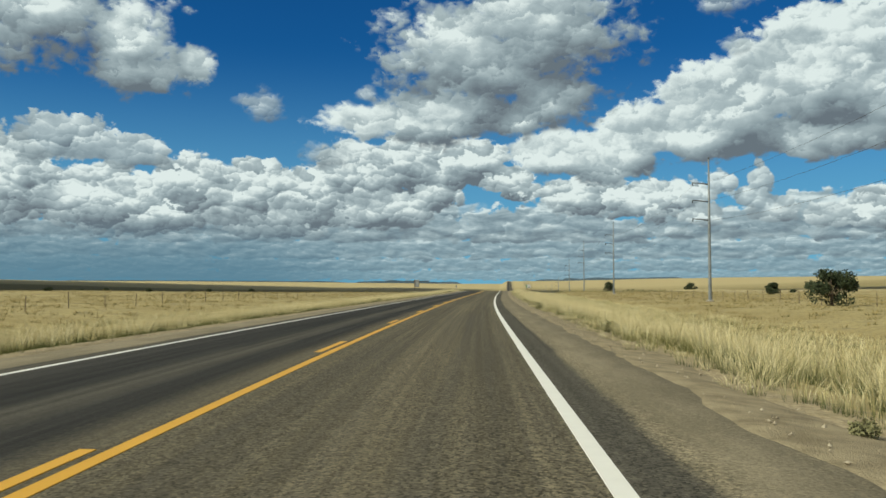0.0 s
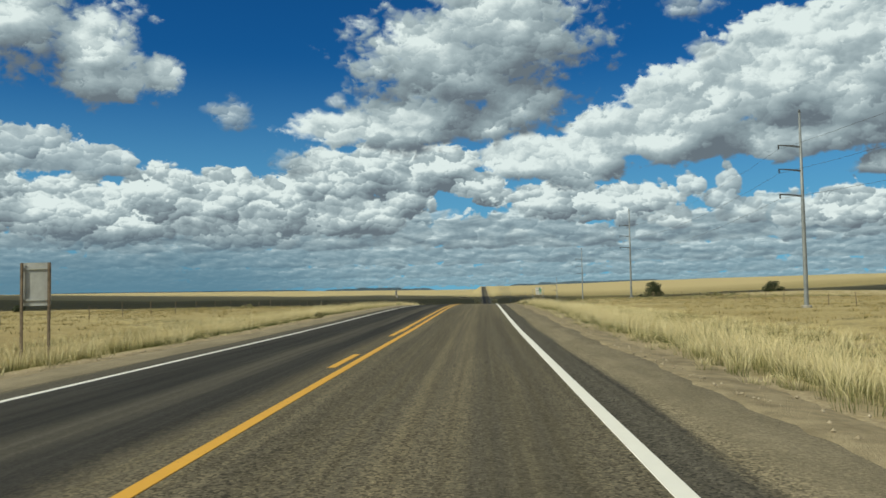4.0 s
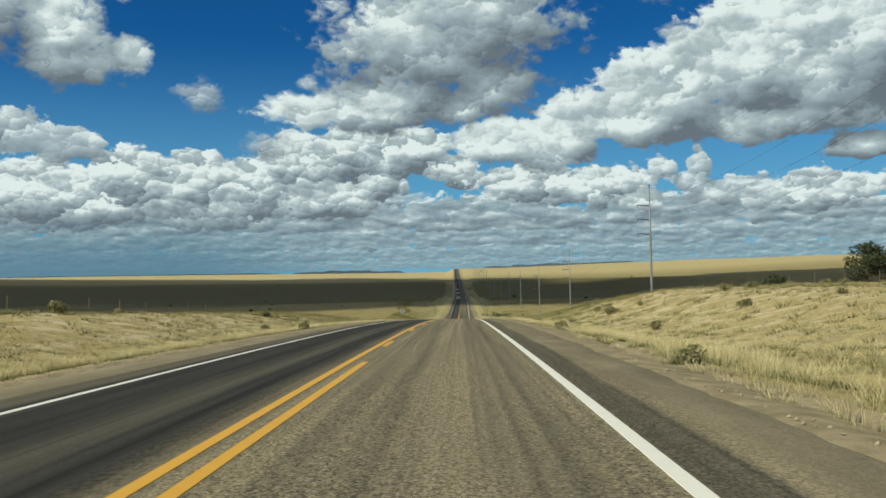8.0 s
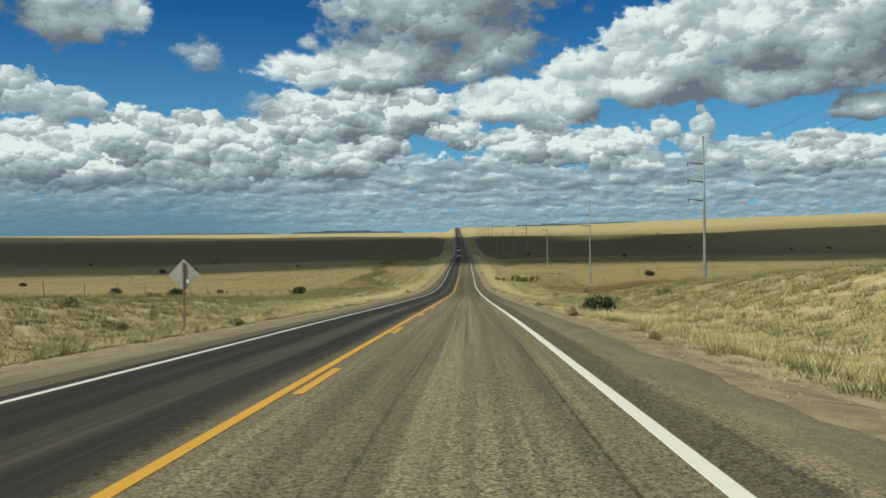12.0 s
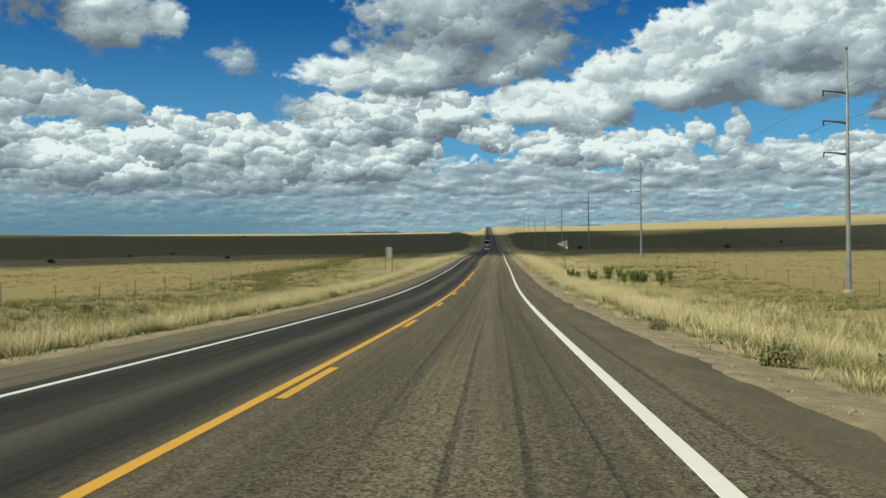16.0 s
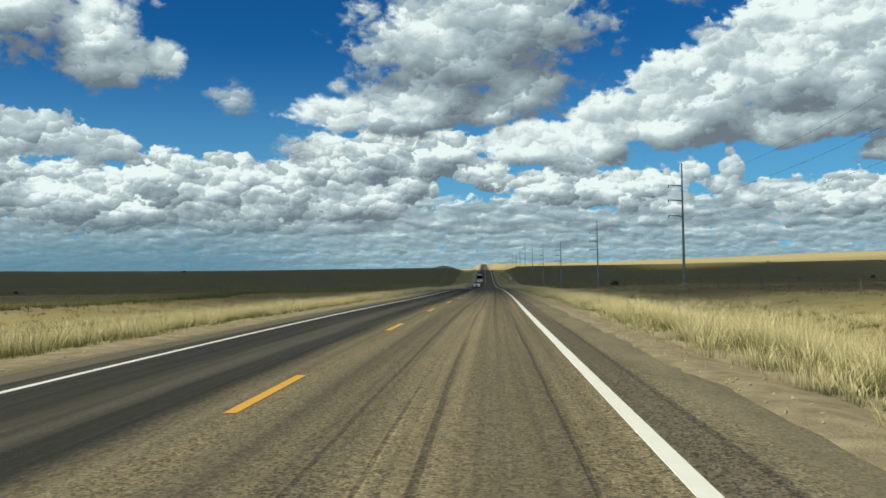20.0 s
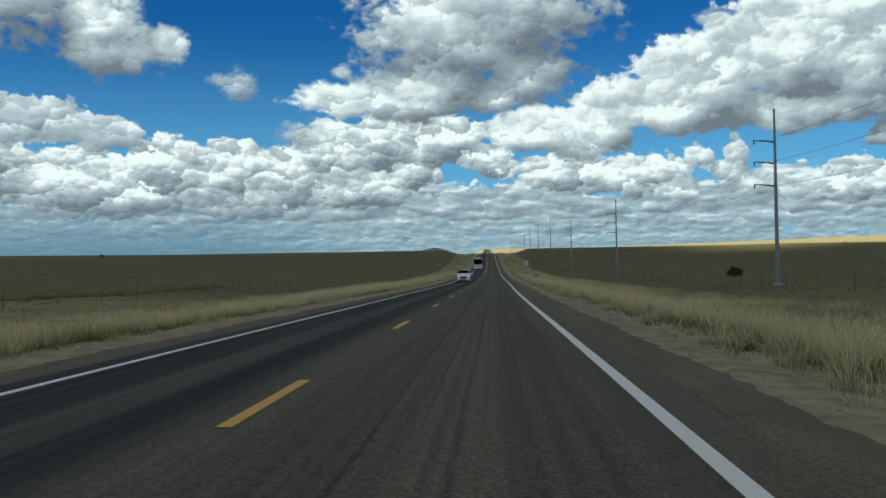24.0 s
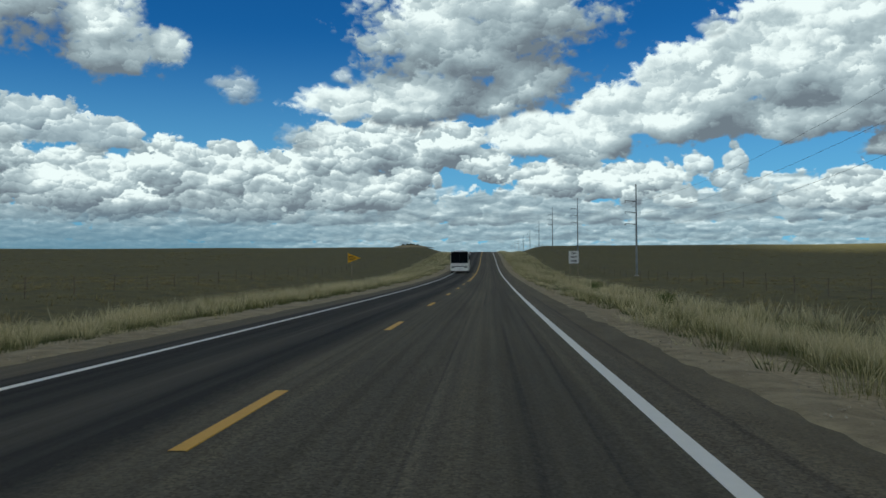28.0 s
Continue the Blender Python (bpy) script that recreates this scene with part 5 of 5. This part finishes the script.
class Hull:
    """A car body lofted through stations along its length; y runs from the nose to the tail."""

    def __init__(self, stations):
        self.st = np.asarray(stations, float)

    def at(self, y, a):
        """Point at length y and a, from 0 at the sill over the side and roof edge (0.72) to 1 on the centre line."""
        c = [np.interp(y, self.st[:, 0], self.st[:, k]) for k in range(1, 7)]
        zb, w, zbelt, wbelt, ztop, wtop = c
        ring = [(0.0, (w * 0.93, zb)), (0.10, (w * 0.99, zb + 0.12)), (0.25, (w, zb + 0.3 * (zbelt - zb) + 0.05)), (0.45, (wbelt, zbelt)),
                (0.50, (wbelt * 0.985, zbelt + 0.03)), (0.72, (wtop, ztop - 0.05)), (0.80, (wtop * 0.88, ztop - 0.012)), (1.0, (0.0, ztop))]
        x = np.interp(a, [k for k, _ in ring], [p[0] for _, p in ring])
        z = np.interp(a, [k for k, _ in ring], [p[1] for _, p in ring])
        return float(x), float(z)

    def normal(self, y, a, side):
        def p(q, b):
            x, z = self.at(q, b)
            return Vector((side * x, q, z))
        n = (p(y + 0.01, a) - p(y - 0.01, a)).cross(p(y, a + 0.01) - p(y, a - 0.01))
        return (-n if side < 0 else n).normalized()

    def body(self, ys):
        bm = bmesh.new()
        al = [0, 0.05, 0.10, 0.18, 0.25, 0.35, 0.45, 0.50, 0.61, 0.72, 0.76, 0.80, 0.9, 1.0]
        rings = []
        for y in ys:
            r = [Vector((self.at(y, a)[0], y, self.at(y, a)[1])) for a in al]
            ring = [bm.verts.new(p) for p in r] + [bm.verts.new((-p.x, p.y, p.z)) for p in reversed(r[:-1])]
            rings.append(ring)
        n = len(rings[0])
        for a, b in zip(rings, rings[1:]):
            for k in range(n):
                bm.faces.new((a[k], b[k], b[(k + 1) % n], a[(k + 1) % n]))
        bm.faces.new(rings[0]), bm.faces.new(rings[-1][::-1])
        bmesh.ops.recalc_face_normals(bm, faces=bm.faces[:])
        return bm

    def patch(self, outline, side, lift=0.006, steps=8, thick=0.012):
        """A panel lying on the body between two edges: outline gives (y, a_low, a_high) along it; side 0 crosses the middle."""
        bm = bmesh.new()
        ys = [o[0] for o in outline]
        rows = []
        m = 6
        for i in range(steps + 1):
            y = ys[0] + (ys[-1] - ys[0]) * i / steps
            lo = float(np.interp(y, ys, [o[1] for o in outline]))
            hi = float(np.interp(y, ys, [o[2] for o in outline]))
            row = []
            sides = [(side, lo + (hi - lo) * j / m) for j in range(m + 1)] if side else [(1, lo + (1 - lo) * j / m) for j in range(m + 1)] + [(-1, 1 - (1 - lo) * j / m) for j in range(1, m + 1)]
            for sd, a in sides:
                x, z = self.at(y, a)
                p = Vector((sd * x, y, z)) + self.normal(y, min(max(a, 0.02), 0.97), sd) * lift
                row.append(bm.verts.new(p))
            rows.append(row)
        for a, b in zip(rows, rows[1:]):
            for k in range(len(a) - 1):
                bm.faces.new((a[k], a[k + 1], b[k + 1], b[k]))
        bmesh.ops.recalc_face_normals(bm, faces=bm.faces[:])
        bmesh.ops.solidify(bm, geom=bm.faces[:], thickness=thick)
        return bm


def wheel(parent, x, y, r, wide):
    """One wheel, lying on its axle along x."""
    sgn = 1 if x > 0 else -1
    hub = part("wheel", tube([(x - sgn * wide / 2, y, r), (x + sgn * wide * 0.3, y, r)], [r * 0.60, r * 0.60], 20), TRIM, parent)
    part("tyre", tube([(x - wide / 2, y, r), (x - wide / 2 + 0.03, y, r), (x + wide / 2 - 0.03, y, r), (x + wide / 2, y, r)], [r * 0.9, r, r, r * 0.9], 28), RUBBER, hub, smooth=False)
    bm = tube([(x + sgn * (wide / 2 + 0.001), y, r), (x + sgn * (wide / 2 + 0.012), y, r)], [r * 0.64, r * 0.62], 24)
    part("rim", bm, TRIM, hub)
    for k in range(5):
        a = 6.2832 * k / 5
        sp = tube([(x + sgn * (wide / 2 + 0.018), y + math.cos(a) * 0.03, r + math.sin(a) * 0.03), (x + sgn * (wide / 2 + 0.02), y + math.cos(a) * r * 0.62, r + math.sin(a) * r * 0.62)], [0.045, 0.03], 6)
        part("spoke", sp, ALLOY, hub)
    part("rim_ring", tube([(x + sgn * (wide / 2 + 0.012), y + math.cos(6.2832 * k / 24) * r * 0.63, r + math.sin(6.2832 * k / 24) * r * 0.63) for k in range(25)], [0.016] * 25, 5, False), ALLOY, hub)


def arch(parent, x, y, r):
    pts = [(x, y + math.cos(a) * r, 0.34 + math.sin(a) * r) for a in (math.pi * k / 14 for k in range(15))]
    part("wheel_arch", tube(pts, [0.05] * 15, 6), TRIM, parent, "black wheel arch trim")
    bm = bmesh.new()
    bmesh.ops.create_circle(bm, cap_ends=True, segments=28, radius=r * 0.98, matrix=Matrix.Translation((x * 0.985, y, 0.34)) @ Matrix.Rotation(math.pi / 2, 4, "Y"))
    bmesh.ops.solidify(bm, geom=bm.faces[:], thickness=0.05)
    part("wheel_well", bm, TRIM, parent)


def egg(w, d, h, at):
    """A rounded shell, fuller than an ellipsoid."""
    bm = bmesh.new()
    bmesh.ops.create_icosphere(bm, subdivisions=3, radius=1.0)
    for v in bm.verts:
        p = v.co
        v.co = Vector([math.copysign(abs(c) ** 0.7, c) * k / 2 + o for c, k, o in zip(p, (w, d, h), at)])
    return bm


def suv():
    top = new("sport_utility_car")
    # y, sill, half width, belt height, half width at belt, top height, half width at top
    h = Hull([(0.0, 0.38, 0.68, 0.68, 0.66, 0.77, 0.54), (0.10, 0.28, 0.82, 0.76, 0.79, 0.89, 0.64), (0.30, 0.24, 0.89, 0.84, 0.86, 0.96, 0.70), (0.75, 0.22, 0.92, 0.94, 0.89, 1.05, 0.76),
              (1.20, 0.22, 0.92, 1.00, 0.90, 1.12, 0.78), (1.32, 0.22, 0.92, 1.02, 0.90, 1.18, 0.77), (2.02, 0.22, 0.92, 1.05, 0.90, 1.60, 0.62), (2.35, 0.22, 0.92, 1.06, 0.90, 1.68, 0.60),
              (3.00, 0.22, 0.92, 1.08, 0.90, 1.70, 0.60), (3.70, 0.23, 0.92, 1.12, 0.89, 1.65, 0.58), (4.15, 0.26, 0.90, 1.14, 0.86, 1.56, 0.56), (4.42, 0.32, 0.87, 1.10, 0.83, 1.22, 0.62), (4.54, 0.42, 0.80, 0.95, 0.76, 1.02, 0.60)])
    ys = sorted(set([0.0, 0.04, 0.10, 0.2, 0.30, 0.5, 0.75, 1.0, 1.2, 1.32, 1.6, 1.85, 2.02, 2.2, 2.35, 2.7, 3.0, 3.4, 3.7, 3.95, 4.15, 4.3, 4.42, 4.54]))
    part("body", h.body(ys), CAR_WHITE, top, "white body shell", smooth=True)
    part("windscreen", h.patch([(1.33, 0.64, 1), (2.02, 0.70, 1)], 0, 0.014, 12), GLASS, top, "dark windscreen")
    part("rear_window", h.patch([(4.18, 0.70, 1), (4.38, 0.70, 1)], 0), GLASS, top)
    part("sunroof", h.patch([(2.25, 0.84, 1), (2.75, 0.84, 1)], 0, 0.004), GLASS, top)
    for sd in (1, -1):
        part("side_window", h.patch([(1.55, 0.505, 0.53), (2.05, 0.505, 0.69), (2.55, 0.505, 0.70)], sd), GLASS, top)
        part("side_window", h.patch([(2.63, 0.505, 0.70), (3.45, 0.51, 0.69)], sd), GLASS, top)
        part("side_window", h.patch([(3.52, 0.515, 0.685), (4.02, 0.55, 0.66)], sd), GLASS, top)
        part("headlight", h.patch([(0.08, 0.40, 0.62), (0.34, 0.37, 0.62), (0.74, 0.45, 0.53)], sd, 0.010), LENS, top, "swept clear headlight")
        part("lamp_bowl", h.patch([(0.20, 0.42, 0.52), (0.36, 0.42, 0.54)], sd, 0.016, 4, 0.008), CHROME, top, "bright lamp reflector")
        part("fog_recess", h.patch([(0.03, 0.12, 0.24), (0.16, 0.08, 0.36), (0.34, 0.18, 0.34)], sd, 0.005), TRIM, top)
        part("sill_trim", h.patch([(1.2, 0.0, 0.12), (3.2, 0.0, 0.12)], sd, 0.01), TRIM, top)
        mir = part("wing_mirror", egg(0.26, 0.17, 0.17, (sd * 1.05, 1.66, 1.13)), CAR_WHITE, top, "white wing mirror", smooth=True)
        part("mirror_arm", box(0.14, 0.06, 0.05, (sd * 0.90, 1.72, 1.05), 0.01), TRIM, mir)
        part("door_handle", box(0.02, 0.2, 0.035, (sd * 0.918, 2.45, 0.93), 0.008), CAR_WHITE, top)
        for y in (0.86, 3.56):
            arch(top, sd * 0.90, y, 0.40)
            wheel(top, sd * 0.80, y, 0.34, 0.22)
    part("turn_lamp", h.patch([(0.12, 0.44, 0.53), (0.24, 0.44, 0.54)], 1, 0.024, 4, 0.008), AMBER, top, "lit amber turn lamp")
    g = plate([(-0.50, 0.80), (0.50, 0.80), (0.44, 0.62), (0.26, 0.52), (-0.26, 0.52), (-0.44, 0.62)], 0.05)
    grille = part("grille", g, TRIM, top, "wide dark grille")
    grille.matrix_basis = pose(0, -0.022, 0.0)
    part("grille_surround", tube([(-0.50, -0.03, 0.80), (-0.44, -0.03, 0.62), (-0.26, -0.03, 0.52), (0.26, -0.03, 0.52), (0.44, -0.03, 0.62), (0.50, -0.03, 0.80)], [0.014] * 6, 6), CHROME, top)
    part("badge", tube([(0.075 * math.cos(6.2832 * k / 16), -0.036, 0.69 + 0.06 * math.sin(6.2832 * k / 16)) for k in range(17)], [0.012] * 17, 5, False), CHROME, top, "chrome oval badge")
    part("lower_bumper", box(1.5, 0.5, 0.13, (0, 0.35, 0.28), 0.04), TRIM, top, "black lower bumper")
    part("lower_intake", plate([(-0.50, 0.41), (0.50, 0.41), (0.58, 0.29), (-0.58, 0.29)], 0.06), TRIM, top).matrix_basis = pose(0, -0.012, 0)
    for sd in (1, -1):
        part("door_seam", h.patch([(1.50, 0.14, 0.50), (1.512, 0.14, 0.50)], sd, 0.003, 2, 0.004), TRIM, top)
        part("door_seam", h.patch([(2.60, 0.14, 0.50), (2.612, 0.14, 0.50)], sd, 0.003, 2, 0.004), TRIM, top)
    pl = part("number_plate", box(0.31, 0.012, 0.155, (0, -0.035, 0.44), 0.004), SIGN_WHITE, top)
    part("plate_bar", box(0.22, 0.003, 0.06, (0, -0.043, 0.435)), SIGN_BLACK, pl)
    return tagged(top, "white compact sport utility car on the far lane", "car")


car = suv()
z0 = float(road_z(855.0))
car.matrix_basis = pose(-2.40, 855.0, z0 - 0.02, 0.0, 0, 0.6) @ Matrix.Scale(0.94, 4)


def coach():
    top = new("coach_bus")
    b = box(2.56, 11.8, 2.75, (0, 5.9, 1.75), 0.12)
    part("body", b, CAR_WHITE, top, "white coach body")
    part("windscreen", box(2.46, 0.06, 1.62, (0, -0.005, 2.27), 0.02), GLASS, top, "large dark windscreen")
    part("screen_divider", box(0.03, 0.03, 1.3, (0, -0.045, 2.18)), TRIM, top)
    part("header_panel", box(2.4, 0.08, 0.12, (0, -0.005, 3.06), 0.02), TRIM, top, "dark destination panel")
    part("bumper", box(2.5, 0.16, 0.34, (0, 0.0, 0.52), 0.05), CAR_WHITE, top)
    part("grille_strip", box(1.5, 0.04, 0.10, (0, -0.01, 1.0), 0.01), TRIM, top)
    for z in (0.78, 1.18, 1.34):
        part("front_seam", box(2.3, 0.03, 0.018, (0, 0.0, z)), TRIM, top)
    part("number_plate", box(0.31, 0.02, 0.15, (0, -0.09, 0.55), 0.004), SIGN_WHITE, top)
    for sd in (1, -1):
        part("headlight", box(0.46, 0.06, 0.2, (sd * 0.92, -0.01, 0.92), 0.03), LENS, top, "clear headlight")
        arm = part("mirror_arm", tube([(sd * 1.2, 0.05, 2.75), (sd * 1.42, -0.25, 2.7), (sd * 1.45, -0.3, 2.4)], [0.03] * 3, 6), TRIM, top)
        part("mirror", box(0.14, 0.12, 0.36, (sd * 1.46, -0.3, 2.25), 0.03), TRIM, arm)
        part("wiper", tube([(sd * 0.2, -0.06, 1.5), (sd * 0.75, -0.06, 1.95)], [0.012, 0.01], 5), TRIM, top)
        for k in range(6):
            part("side_window", box(0.05, 1.55, 0.95, (sd * 1.275, 1.6 + 1.68 * k, 2.25), 0.015), GLASS, top)
        part("luggage_door", box(0.03, 4.2, 0.7, (sd * 1.28, 5.2, 0.98), 0.01), CAR_WHITE, top)
        for y in (1.9, 8.3, 9.6):
            wheel(top, sd * 1.12, y, 0.5, 0.3)
    part("roof_unit", box(1.8, 2.6, 0.18, (0, 6.5, 3.2), 0.06), CAR_WHITE, top)
    return tagged(top, "white motor coach with a large dark windscreen", "bus")


bus = coach()
s1 = 1001.0
tilt = math.degrees(math.atan2(float(road_z(s1 + 8) - road_z(s1)), 8))
bus.matrix_basis = pose(float(road_x(s1)) - 2.25, s1, float(road_z(s1)) - 0.03, tilt, 0, 0.8)
